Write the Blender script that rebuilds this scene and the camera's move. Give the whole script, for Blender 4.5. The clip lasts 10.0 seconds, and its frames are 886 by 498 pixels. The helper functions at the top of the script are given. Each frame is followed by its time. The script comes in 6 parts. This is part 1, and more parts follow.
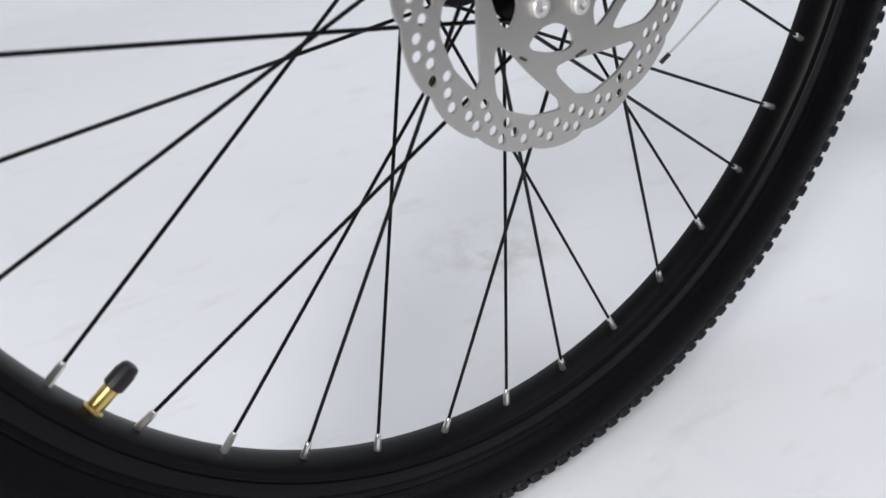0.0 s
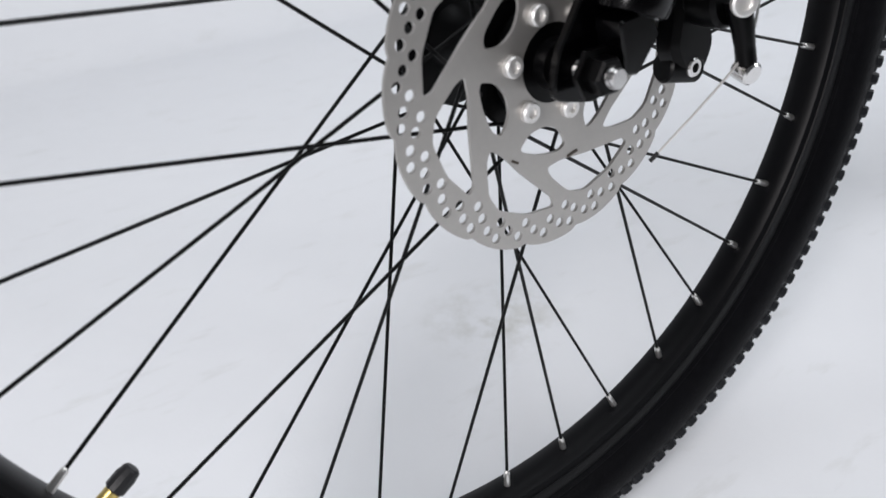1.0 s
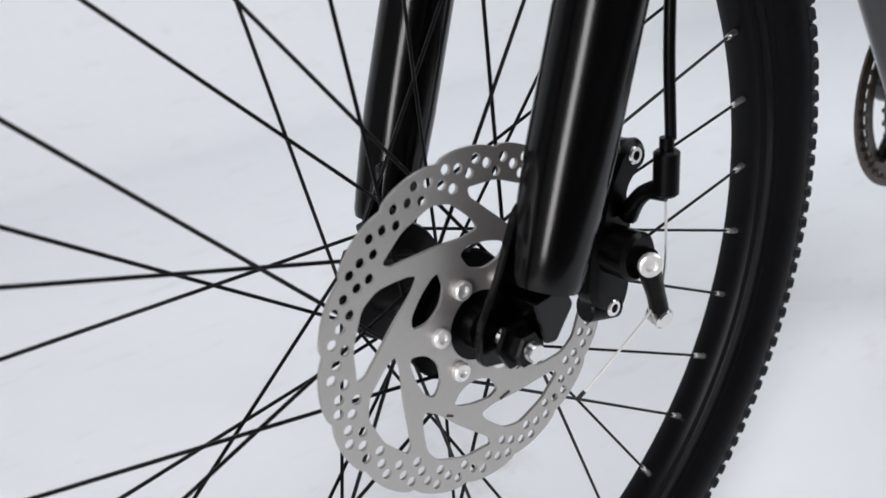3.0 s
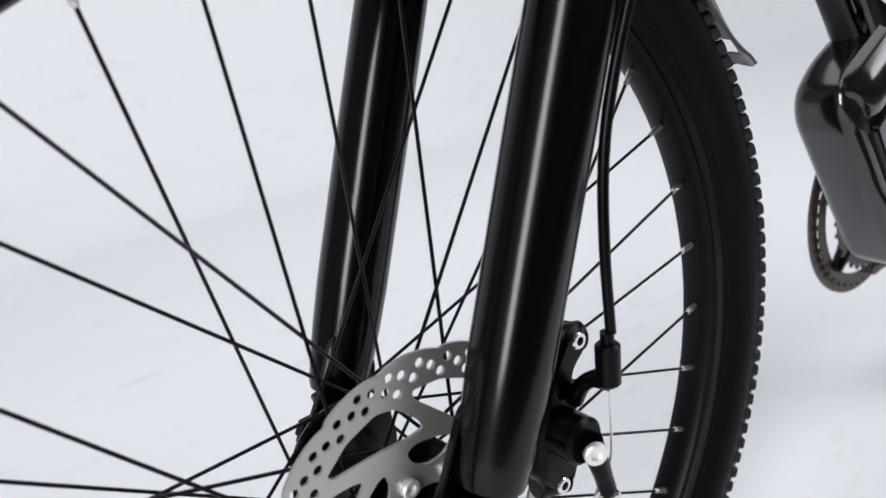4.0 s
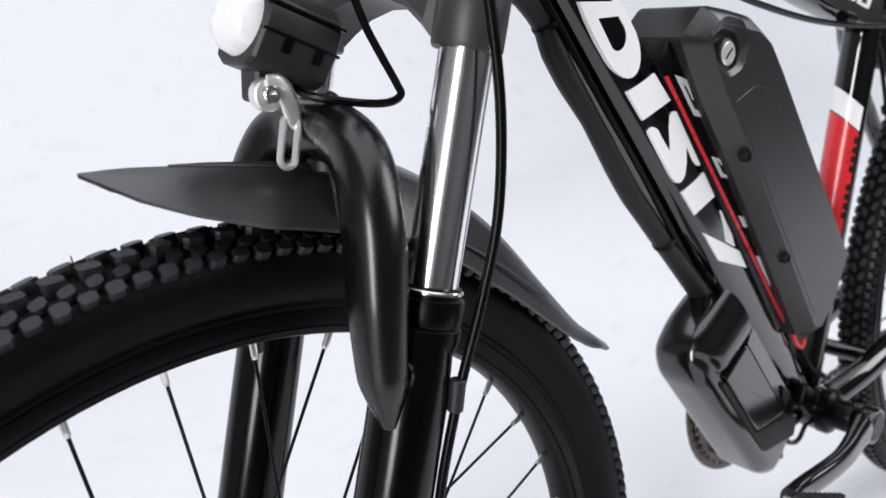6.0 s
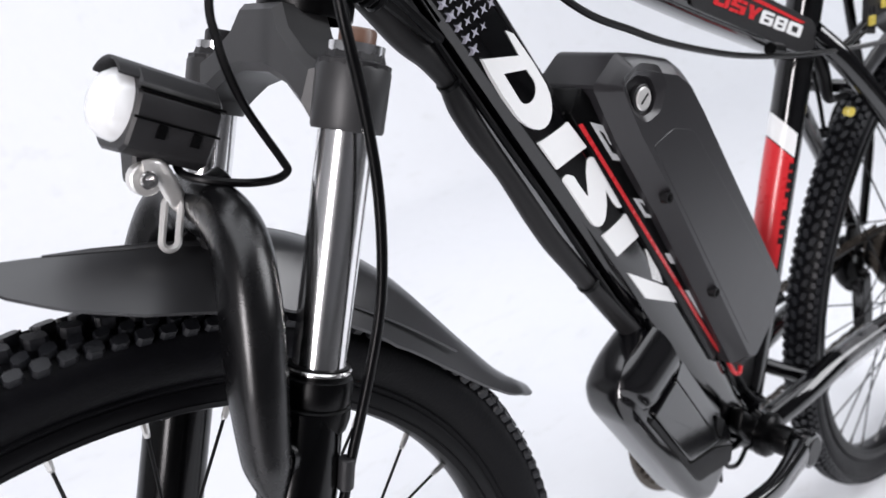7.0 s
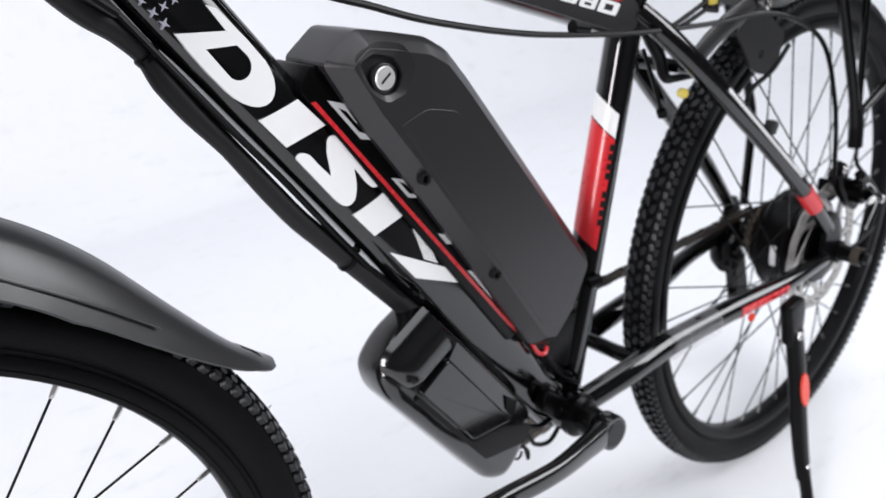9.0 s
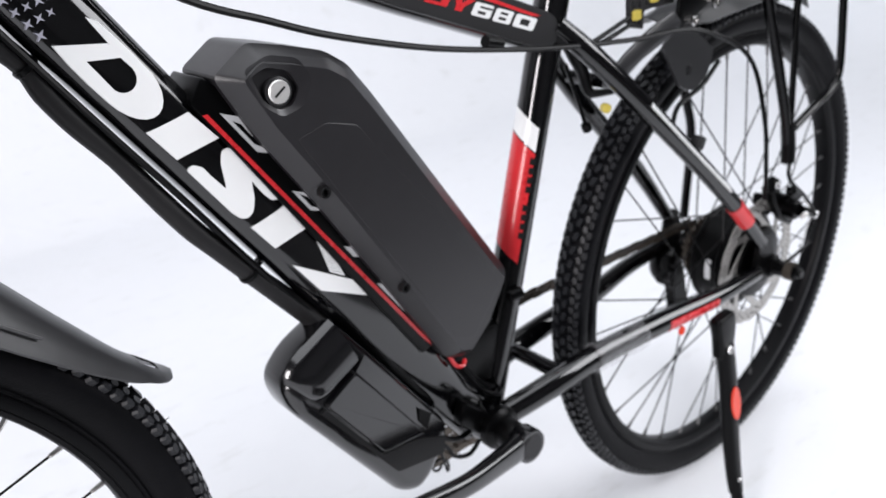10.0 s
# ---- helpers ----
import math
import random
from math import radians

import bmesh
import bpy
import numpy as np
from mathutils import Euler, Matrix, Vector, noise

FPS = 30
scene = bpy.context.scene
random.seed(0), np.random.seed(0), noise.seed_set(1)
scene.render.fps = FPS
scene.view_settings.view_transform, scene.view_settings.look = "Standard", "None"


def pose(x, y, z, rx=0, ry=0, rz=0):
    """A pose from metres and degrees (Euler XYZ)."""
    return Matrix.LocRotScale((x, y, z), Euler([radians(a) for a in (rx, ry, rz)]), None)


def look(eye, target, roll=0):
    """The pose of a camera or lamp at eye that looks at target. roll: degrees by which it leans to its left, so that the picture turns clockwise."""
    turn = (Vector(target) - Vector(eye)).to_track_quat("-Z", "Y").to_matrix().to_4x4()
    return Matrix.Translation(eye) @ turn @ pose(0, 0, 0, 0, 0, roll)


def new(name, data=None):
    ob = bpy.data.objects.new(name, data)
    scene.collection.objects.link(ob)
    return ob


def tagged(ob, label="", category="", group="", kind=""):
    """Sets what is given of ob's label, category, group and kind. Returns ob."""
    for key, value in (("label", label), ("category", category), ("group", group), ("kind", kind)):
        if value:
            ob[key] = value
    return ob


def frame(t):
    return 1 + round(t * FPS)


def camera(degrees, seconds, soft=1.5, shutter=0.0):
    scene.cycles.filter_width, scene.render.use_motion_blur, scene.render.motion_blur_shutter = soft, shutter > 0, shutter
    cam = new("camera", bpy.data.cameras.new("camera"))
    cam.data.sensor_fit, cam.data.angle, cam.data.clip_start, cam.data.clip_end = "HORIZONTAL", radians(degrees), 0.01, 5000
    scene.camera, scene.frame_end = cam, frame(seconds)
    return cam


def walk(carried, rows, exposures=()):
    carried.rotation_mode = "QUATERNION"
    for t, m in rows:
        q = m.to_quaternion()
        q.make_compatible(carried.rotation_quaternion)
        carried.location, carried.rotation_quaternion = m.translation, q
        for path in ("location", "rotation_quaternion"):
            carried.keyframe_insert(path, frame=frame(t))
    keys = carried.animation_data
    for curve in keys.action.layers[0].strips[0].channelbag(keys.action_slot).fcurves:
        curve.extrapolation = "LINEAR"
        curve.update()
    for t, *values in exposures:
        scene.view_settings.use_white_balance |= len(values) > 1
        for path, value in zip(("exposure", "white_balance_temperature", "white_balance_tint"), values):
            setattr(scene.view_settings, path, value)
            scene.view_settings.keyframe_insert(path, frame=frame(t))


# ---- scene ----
from mathutils import geometry

cam = camera(57.4, 10.0, 1.5)
cam.data.dof.use_dof, cam.data.dof.focus_distance, cam.data.dof.aperture_fstop = True, 0.45, 9.5
PATH = [
    (0, (-0.238, -0.308, 0.4), (0.686, 1.159, -0.596), -4.3),
    (0.5, (-0.233, -0.306, 0.41), (0.692, 1.176, -0.564), -4.6),
    (1, (-0.229, -0.307, 0.426), (0.713, 1.206, -0.482), -5.0),
    (1.5, (-0.226, -0.303, 0.441), (0.729, 1.227, -0.423), -5.3),
    (2, (-0.221, -0.304, 0.46), (0.742, 1.237, -0.376), -5.5),
    (2.2, (-0.219, -0.304, 0.47), (0.747, 1.238, -0.359), -5.9),
    (3.5, (-0.178, -0.316, 0.55), (0.885, 1.211, -0.185), -7.4),
    (4, (-0.164, -0.312, 0.584), (0.925, 1.217, -0.106), -7.5),
    (4.5, (-0.148, -0.315, 0.632), (0.95, 1.208, -0.056), -6.2),
    (5, (-0.126, -0.337, 0.685), (0.986, 1.181, 0.007), -5.7),
    (5.5, (-0.109, -0.353, 0.734), (1.023, 1.157, 0.074), -6.3),
    (5.7, (-0.107, -0.355, 0.749), (1.049, 1.14, 0.093), -6.4),
    (6.8, (-0.061, -0.367, 0.798), (1.128, 1.084, 0.106), -7.4),
    (7, (-0.049, -0.38, 0.802), (1.133, 1.075, 0.105), -7.6),
    (7.5, (-0.01, -0.411, 0.806), (1.168, 1.038, 0.091), -6.9),
    (8, (0.03, -0.44, 0.802), (1.179, 1.012, 0.046), -6.4),
    (8.5, (0.075, -0.471, 0.802), (1.199, 0.981, 0.01), -6.2),
    (9, (0.105, -0.497, 0.799), (1.227, 0.948, -0.01), -5.5),
    (9.5, (0.136, -0.52, 0.8), (1.264, 0.918, -0.012), -4.9),
    (10, (0.157, -0.538, 0.801), (1.304, 0.89, -0.001), -4.4),
]
walk(cam, [(t, look(eye, target, roll)) for t, eye, target, roll in PATH],
     exposures=[(0.0, -0.32, 6500, 10), (2.0, -0.33, 6500, 10), (3.5, -0.24, 6500, 10), (4.5, -0.11, 6500, 10), (5.5, -0.04, 6500, 10.5), (7.0, 0.13, 6520, 12.5), (10.0, 0.12, 6500, 12)])

# ---- world and light ----
world = bpy.data.worlds.new("studio")
scene.world = world
world.use_nodes = True
world.node_tree.nodes["Background"].inputs[0].default_value = (0.92, 0.95, 1.0, 1)
world.node_tree.nodes["Background"].inputs[1].default_value = 0.03


def area_lamp(name, eye, target, width, height, power, colour=(1, 1, 1)):
    data = bpy.data.lights.new(name, "AREA")
    data.shape, data.size, data.size_y, data.energy, data.color = "RECTANGLE", width, height, power, colour
    ob = new(name, data)
    ob.matrix_world = look(eye, target)
    return ob


area_lamp("softbox_key", (-1.92, -1.08, 1.15), (0.15, 0.0, 0.5), 0.5, 1.7, 58, (1.0, 0.97, 0.985))
area_lamp("softbox_top", (0.6, 0.0, 2.6), (0.6, 0.3, 0.0), 3.0, 2.4, 51, (0.92, 0.955, 1.0))
area_lamp("softbox_rear", (2.2, -1.6, 1.7), (0.8, 0.0, 0.4), 1.2, 1.6, 44, (0.95, 0.97, 1.0))
# added fill lamp, unseen, only to whiten the far end of the sheet
area_lamp("backdrop_fill", (5.8, 0.3, 2.75), (5.8, 2.0, 0.8), 3.4, 1.2, 80, (0.92, 0.955, 1.0))

# ---- materials ----
def shader(name, colour, rough=0.5, metal=0.0, var=0.15, scale=40.0, bump=0.0, bump_scale=200.0, coat=0.0, wear=0.0, spec=0.5, smear=0.19):
    """A principled surface whose colour and gloss vary at two scales, with fine relief."""
    m = bpy.data.materials.new(name)
    m.use_nodes = True
    nt = m.node_tree
    n, link = nt.nodes, nt.links.new
    b = n["Principled BSDF"]
    b.inputs["Metallic"].default_value = metal
    b.inputs["Specular IOR Level"].default_value = spec
    b.inputs["Coat Weight"].default_value = coat
    b.inputs["Coat Roughness"].default_value = 0.08
    tc = n.new("ShaderNodeTexCoord")
    big = n.new("ShaderNodeTexNoise")
    big.inputs["Scale"].default_value, big.inputs["Detail"].default_value = scale * 0.2, 4
    fine = n.new("ShaderNodeTexNoise")
    fine.inputs["Scale"].default_value, fine.inputs["Detail"].default_value = scale * 4, 3
    link(tc.outputs["Object"], big.inputs["Vector"])
    link(tc.outputs["Object"], fine.inputs["Vector"])
    mix = n.new("ShaderNodeMath")
    mix.operation = "MULTIPLY_ADD"
    mix.inputs[1].default_value = 0.6
    link(big.outputs["Fac"], mix.inputs[0])
    half = n.new("ShaderNodeMath")
    half.operation = "MULTIPLY"
    half.inputs[1].default_value = 0.4
    link(fine.outputs["Fac"], half.inputs[0])
    link(half.outputs[0], mix.inputs[2])
    ramp = n.new("ShaderNodeMix")
    ramp.data_type = "RGBA"
    lo = [max(0.0, c * (1 - var)) for c in colour]
    hi = [min(1.0, c * (1 + var) + wear * 0.02) for c in colour]
    ramp.inputs["A"].default_value, ramp.inputs["B"].default_value = (*lo, 1), (*hi, 1)
    link(mix.outputs[0], ramp.inputs["Factor"])
    link(ramp.outputs["Result"], b.inputs["Base Color"])
    rr = n.new("ShaderNodeMapRange")
    rr.inputs["To Min"].default_value, rr.inputs["To Max"].default_value = max(0.02, rough * (1 - smear)), min(1.0, rough * (1 + smear))
    link(mix.outputs[0], rr.inputs["Value"])
    link(rr.outputs["Result"], b.inputs["Roughness"])
    if bump:
        grain = n.new("ShaderNodeTexNoise")
        grain.inputs["Scale"].default_value, grain.inputs["Detail"].default_value = bump_scale, 5
        link(tc.outputs["Object"], grain.inputs["Vector"])
        bp = n.new("ShaderNodeBump")
        bp.inputs["Strength"].default_value, bp.inputs["Distance"].default_value = bump, 0.0006
        link(grain.outputs["Fac"], bp.inputs["Height"])
        link(bp.outputs["Normal"], b.inputs["Normal"])
    return m


RUBBER = shader("tyre_rubber", (0.0018, 0.0018, 0.0026), 0.45, spec=0.08, var=0.7, scale=45, bump=0.45, bump_scale=500, wear=0.05, smear=0.35)
# paler than the carcass: light caught by the knobs is put into the colour
TREAD_RUBBER = shader("lit_tread_rubber", (0.0055, 0.006, 0.0080), 0.42, spec=0.32, var=0.6, scale=60, bump=0.5, bump_scale=700, wear=0.18)
BRACE_BLACK = shader("soft_black_paint", (0.0018, 0.0018, 0.0022), 0.27, spec=0.48, var=0.12, scale=25, bump=0.03, bump_scale=900)
RIM_BLACK = shader("anodised_black_rim", (0.0022, 0.0022, 0.0028), 0.36, spec=0.11, var=0.2, scale=30, bump=0.08, bump_scale=1500)
SPOKE_BLACK = shader("black_spoke", (0.0015, 0.0015, 0.0018), 0.35, spec=0.2, metal=0.0, var=0.1)
NIPPLE = shader("nickel_nipple", (0.68, 0.67, 0.65), 0.28, metal=0.9, var=0.1)
ROTOR_STEEL = shader("brushed_rotor_steel", (0.43, 0.415, 0.395), 0.36, metal=0.75, var=0.12, scale=90, bump=0.12, bump_scale=1800)
SILVER = shader("bright_steel", (0.72, 0.71, 0.70), 0.2, metal=1.0, var=0.08)
SATIN = shader("satin_steel", (0.80, 0.79, 0.77), 0.34, metal=0.7, var=0.1, scale=120)
CHROME = shader("polished_chrome", (0.76, 0.76, 0.765), 0.17, metal=1.0, var=0.03)
FORK_BLACK = shader("satin_black_paint", (0.0006, 0.0006, 0.0008), 0.18, spec=0.26, var=0.12, scale=25, bump=0.02, bump_scale=900)
GLOSS_BLACK = shader("gloss_black_paint", (0.0012, 0.0012, 0.0016), 0.09, spec=0.65, var=0.1, scale=20, coat=0.15)
CAST_BLACK = shader("black_cast_alloy", (0.0010, 0.0010, 0.0012), 0.30, spec=0.13, var=0.25, scale=60, bump=0.12, bump_scale=1100)
PLASTIC = shader("matt_black_plastic", (0.015, 0.0148, 0.016), 0.42, spec=0.3, var=0.2, scale=30, bump=0.2, bump_scale=1600)
FENDER = shader("grey_black_fender_plastic", (0.023, 0.0232, 0.025), 0.30, spec=0.6, var=0.15, scale=25, bump=0.08, bump_scale=1300)
BATTERY = shader("textured_battery_plastic", (0.0135, 0.0128, 0.0145), 0.33, spec=0.55, var=0.30, scale=30, bump=0.06, bump_scale=1200, smear=0.32)
BOX_GLOSS = shader("gloss_controller_plastic", (0.0030, 0.0030, 0.0036), 0.15, spec=0.65, var=0.2, scale=60, coat=0.3, smear=0.4)
CABLE = shader("black_cable_jacket", (0.0016, 0.0016, 0.002), 0.30, spec=0.14, var=0.15)
SLEEVE = shader("rubber_cable_sleeve", (0.012, 0.0118, 0.0125), 0.50, spec=0.25, var=0.2, bump=0.2, bump_scale=700)
WHITE = shader("white_decal", (0.80, 0.81, 0.81), 0.32, var=0.03)
RED = shader("red_decal", (0.60, 0.022, 0.028), 0.28, var=0.1, coat=0.3)
STAR_GREY = shader("pale_star_ink", (0.36, 0.36, 0.42), 0.4, var=0.2)
GREY_DECAL = shader("grey_decal", (0.58, 0.59, 0.60), 0.4, var=0.12)
BRASS = shader("brass_valve", (0.60, 0.46, 0.16), 0.3, metal=0.85, var=0.15)
REFLECT = shader("orange_red_reflector", (0.75, 0.06, 0.03), 0.2, var=0.15, scale=200)
YELLOW = shader("yellow_reflector", (0.62, 0.50, 0.10), 0.25, var=0.15, scale=150)
CHAIN = shader("oiled_chain_steel", (0.085, 0.072, 0.060), 0.4, metal=0.8, var=0.3, scale=90)
BROWN_CAP = shader("brown_adjuster", (0.10, 0.052, 0.034), 0.4, var=0.3)
DULL_NIPPLE = shader("dull_nipple", (0.14, 0.14, 0.14), 0.45, metal=0.6, var=0.2)
CROWN_BLACK = shader("cast_crown_paint", (0.024, 0.024, 0.025), 0.42, spec=0.4, var=0.2, scale=40, bump=0.12, bump_scale=1200)
RUBBER_GREY = shader("dark_rubber_seal", (0.008, 0.008, 0.0085), 0.5, spec=0.18, var=0.2)


def clear_film():
    m = shader("clear_wrapping_film", (0.80, 0.81, 0.83), 0.22, var=0.1, scale=120, bump=0.5, bump_scale=120)
    m.node_tree.nodes["Principled BSDF"].inputs["Alpha"].default_value = 0.10
    return m


FILM = clear_film()


def lens_glass():
    m = bpy.data.materials.new("headlight_lens_plastic")
    m.use_nodes = True
    b = m.node_tree.nodes["Principled BSDF"]
    b.inputs["Base Color"].default_value = (0.92, 0.94, 0.95, 1)
    b.inputs["Roughness"].default_value = 0.12
    b.inputs["Transmission Weight"].default_value = 0.25
    b.inputs["Coat Weight"].default_value = 0.6
    return m


LENS = lens_glass()


def cloth():
    """White sheet with soft creases and a few faint tyre smudges."""
    m = shader("white_sheet", (0.805, 0.815, 0.838), 0.85, var=0.03, scale=6, bump=0.0, spec=0.2)
    nt = m.node_tree
    n, link = nt.nodes, nt.links.new
    b = n["Principled BSDF"]
    tc = n.new("ShaderNodeTexCoord")
    warp = n.new("ShaderNodeTexNoise")
    warp.inputs["Scale"].default_value, warp.inputs["Detail"].default_value = 3.5, 3
    link(tc.outputs["Object"], warp.inputs["Vector"])
    weave = n.new("ShaderNodeTexNoise")
    weave.inputs["Scale"].default_value, weave.inputs["Detail"].default_value = 420, 2
    link(tc.outputs["Object"], weave.inputs["Vector"])
    b1 = n.new("ShaderNodeBump")
    b1.inputs["Strength"].default_value, b1.inputs["Distance"].default_value = 0.45, 0.02
    link(warp.outputs["Fac"], b1.inputs["Height"])
    b2 = n.new("ShaderNodeBump")
    b2.inputs["Strength"].default_value, b2.inputs["Distance"].default_value = 0.15, 0.001
    link(weave.outputs["Fac"], b2.inputs["Height"])
    # soft creases: ridges where a warped noise crosses its middle
    crease = n.new("ShaderNodeTexNoise")
    crease.inputs["Scale"].default_value, crease.inputs["Detail"].default_value, crease.inputs["Distortion"].default_value = 2.6, 2.5, 1.1
    link(tc.outputs["Object"], crease.inputs["Vector"])
    mid = n.new("ShaderNodeMath")
    mid.operation = "SUBTRACT"
    mid.inputs[1].default_value = 0.5
    link(crease.outputs["Fac"], mid.inputs[0])
    fold = n.new("ShaderNodeMath")
    fold.operation = "ABSOLUTE"
    link(mid.outputs[0], fold.inputs[0])
    ridge = n.new("ShaderNodeMapRange")
    ridge.interpolation_type = "SMOOTHSTEP"
    ridge.inputs["From Min"].default_value, ridge.inputs["From Max"].default_value, ridge.inputs["To Min"].default_value, ridge.inputs["To Max"].default_value = 0.0, 0.06, 1.0, 0.0
    link(fold.outputs[0], ridge.inputs["Value"])
    b3 = n.new("ShaderNodeBump")
    b3.inputs["Strength"].default_value, b3.inputs["Distance"].default_value = 0.12, 0.006
    link(ridge.outputs["Result"], b3.inputs["Height"])
    link(b1.outputs["Normal"], b3.inputs["Normal"])
    link(b3.outputs["Normal"], b2.inputs["Normal"])
    link(b2.outputs["Normal"], b.inputs["Normal"])
    # smudges where the tyre has been rolled
    smear = n.new("ShaderNodeTexNoise")
    smear.inputs["Scale"].default_value, smear.inputs["Detail"].default_value, smear.inputs["Roughness"].default_value = 7.0, 6, 0.65
    stretch = n.new("ShaderNodeMapping")
    stretch.inputs["Scale"].default_value = (1.2, 3.6, 1)
    stretch.inputs["Rotation"].default_value = (0, 0, 0.6)
    link(tc.outputs["Object"], stretch.inputs["Vector"])
    link(stretch.outputs["Vector"], smear.inputs["Vector"])
    cut = n.new("ShaderNodeMapRange")
    cut.inputs["From Min"].default_value, cut.inputs["From Max"].default_value, cut.inputs["To Max"].default_value = 0.58, 0.80, 0.30
    link(smear.outputs["Fac"], cut.inputs["Value"])
    # a greenish-grey stain beside the front wheel
    spot = n.new("ShaderNodeVectorMath")
    spot.operation = "DISTANCE"
    spot.inputs[1].default_value = (0.162, 0.236, 0.0062)
    squash = n.new("ShaderNodeMapping")
    squash.vector_type = "POINT"
    link(tc.outputs["Object"], squash.inputs["Vector"])
    link(squash.outputs["Vector"], spot.inputs[0])
    near = n.new("ShaderNodeMapRange")
    near.inputs["From Min"].default_value, near.inputs["From Max"].default_value, near.inputs["To Min"].default_value, near.inputs["To Max"].default_value = 0.01, 0.085, 1.0, 0.0
    link(spot.outputs["Value"], near.inputs["Value"])
    blotch = n.new("ShaderNodeTexNoise")
    blotch.inputs["Scale"].default_value, blotch.inputs["Detail"].default_value, blotch.inputs["Roughness"].default_value = 26, 7, 0.7
    link(tc.outputs["Object"], blotch.inputs["Vector"])
    patch = n.new("ShaderNodeMapRange")
    patch.inputs["From Min"].default_value, patch.inputs["From Max"].default_value, patch.inputs["To Max"].default_value = 0.46, 0.75, 0.9
    link(blotch.outputs["Fac"], patch.inputs["Value"])
    stain = n.new("ShaderNodeMath")
    stain.operation = "MULTIPLY"
    link(near.outputs["Result"], stain.inputs[0])
    link(patch.outputs["Result"], stain.inputs[1])
    both = n.new("ShaderNodeMath")
    both.operation = "MAXIMUM"
    link(cut.outputs["Result"], both.inputs[0])
    link(stain.outputs[0], both.inputs[1])
    old = b.inputs["Base Color"].links[0].from_socket
    dirt = n.new("ShaderNodeMix")
    dirt.data_type = "RGBA"
    dirt.inputs["B"].default_value = (0.44, 0.43, 0.37, 1)
    link(old, dirt.inputs["A"])
    link(both.outputs[0], dirt.inputs["Factor"])
    link(dirt.outputs["Result"], b.inputs["Base Color"])
    return m


SHEET = cloth()

# ---- mesh tools ----
class Geo:
    """Vertices and faces that grow piece by piece."""

    def __init__(self):
        self.v, self.f = [], []

    def add(self, verts, faces, m=None):
        k = len(self.v)
        self.v += [tuple(m @ Vector(p)) for p in verts] if m else [tuple(p) for p in verts]
        self.f += [tuple(k + i for i in face) for face in faces]
        return self


def mesh_of(name, geo, material, sharp=38):
    me = bpy.data.meshes.new(name)
    me.from_pydata(geo.v, [], geo.f)
    bm = bmesh.new()
    bm.from_mesh(me)
    bmesh.ops.recalc_face_normals(bm, faces=bm.faces)
    bm.to_mesh(me)
    bm.free()
    me.materials.append(material)
    me.polygons.foreach_set("use_smooth", [True] * len(me.polygons))
    me.set_sharp_from_angle(angle=radians(sharp))
    return me


def part(name, geo, material, parent=None, label="", m=None, sharp=38):
    """One mesh object under a thing or a part; geo may be a ready mesh."""
    me = geo if isinstance(geo, bpy.types.Mesh) else mesh_of(name, geo, material, sharp)
    ob = new(name, me)
    ob.parent = parent
    if m is not None:
        ob.matrix_local = m
    return tagged(ob, label)


def smooth_path(pts, n=6, closed=False):
    """A Catmull-Rom line through the points, n steps a span."""
    p = [Vector(q) for q in pts]
    if closed:
        p = [p[-1], *p, p[0], p[1]]
    else:
        p = [p[0] * 2 - p[1], *p, p[-1] * 2 - p[-2]]
    out = []
    for i in range(1, len(p) - 2):
        a, b, c, d = p[i - 1 : i + 3]
        for k in range(n):
            t = k / n
            out.append(0.5 * (2 * b + (c - a) * t + (2 * a - 5 * b + 4 * c - d) * t * t + (3 * b - a - 3 * c + d) * t**3))
    if not closed:
        out.append(p[-2])
    return out


def spread(values, n):
    """Values at control points turned into values along smooth_path's steps."""
    out = []
    for a, b in zip(values, values[1:]):
        out += [a + (b - a) * k / n for k in range(n)]
    return out + [values[-1]]


def tube(g, pts, r, seg=12, ratio=1.0, up=None, caps=True, closed=False, m=None, power=2.0):
    """A round, oval or squarish tube along the points. r may vary; ratio: the second half-width over the first; up: the way of the second."""
    pts = [Vector(p) for p in pts]
    n = len(pts)
    rs = list(r) if isinstance(r, (list, tuple)) else [r] * n
    ratios = list(ratio) if isinstance(ratio, (list, tuple)) else [ratio] * n
    verts, faces, side = [], [], None
    for i, p in enumerate(pts):
        a = pts[(i - 1) % n] if closed or i else p
        b = pts[(i + 1) % n] if closed or i < n - 1 else p
        t = (b - a).normalized()
        if up is not None:
            w = Vector(up) - t * t.dot(Vector(up))
            w.normalize()
            s = t.cross(w)
        else:
            if side is None:
                side = t.orthogonal()
            s = (side - t * t.dot(side)).normalized()
            w = s.cross(t)
        side = s
        for k in range(seg):
            q = 2 * math.pi * k / seg
            c, d = math.cos(q), math.sin(q)
            c, d = math.copysign(abs(c) ** (2 / power), c), math.copysign(abs(d) ** (2 / power), d)
            verts.append(p + s * (rs[i] * c) + w * (rs[i] * ratios[i] * d))
    for i in range(n if closed else n - 1):
        for k in range(seg):
            a, b = i * seg + k, i * seg + (k + 1) % seg
            c, d = ((i + 1) % n) * seg + (k + 1) % seg, ((i + 1) % n) * seg + k
            faces.append((a, b, c, d))
    if caps and not closed:
        faces.append(tuple(range(seg)))
        faces.append(tuple((n - 1) * seg + k for k in range(seg)))
    return g.add(verts, faces, m)


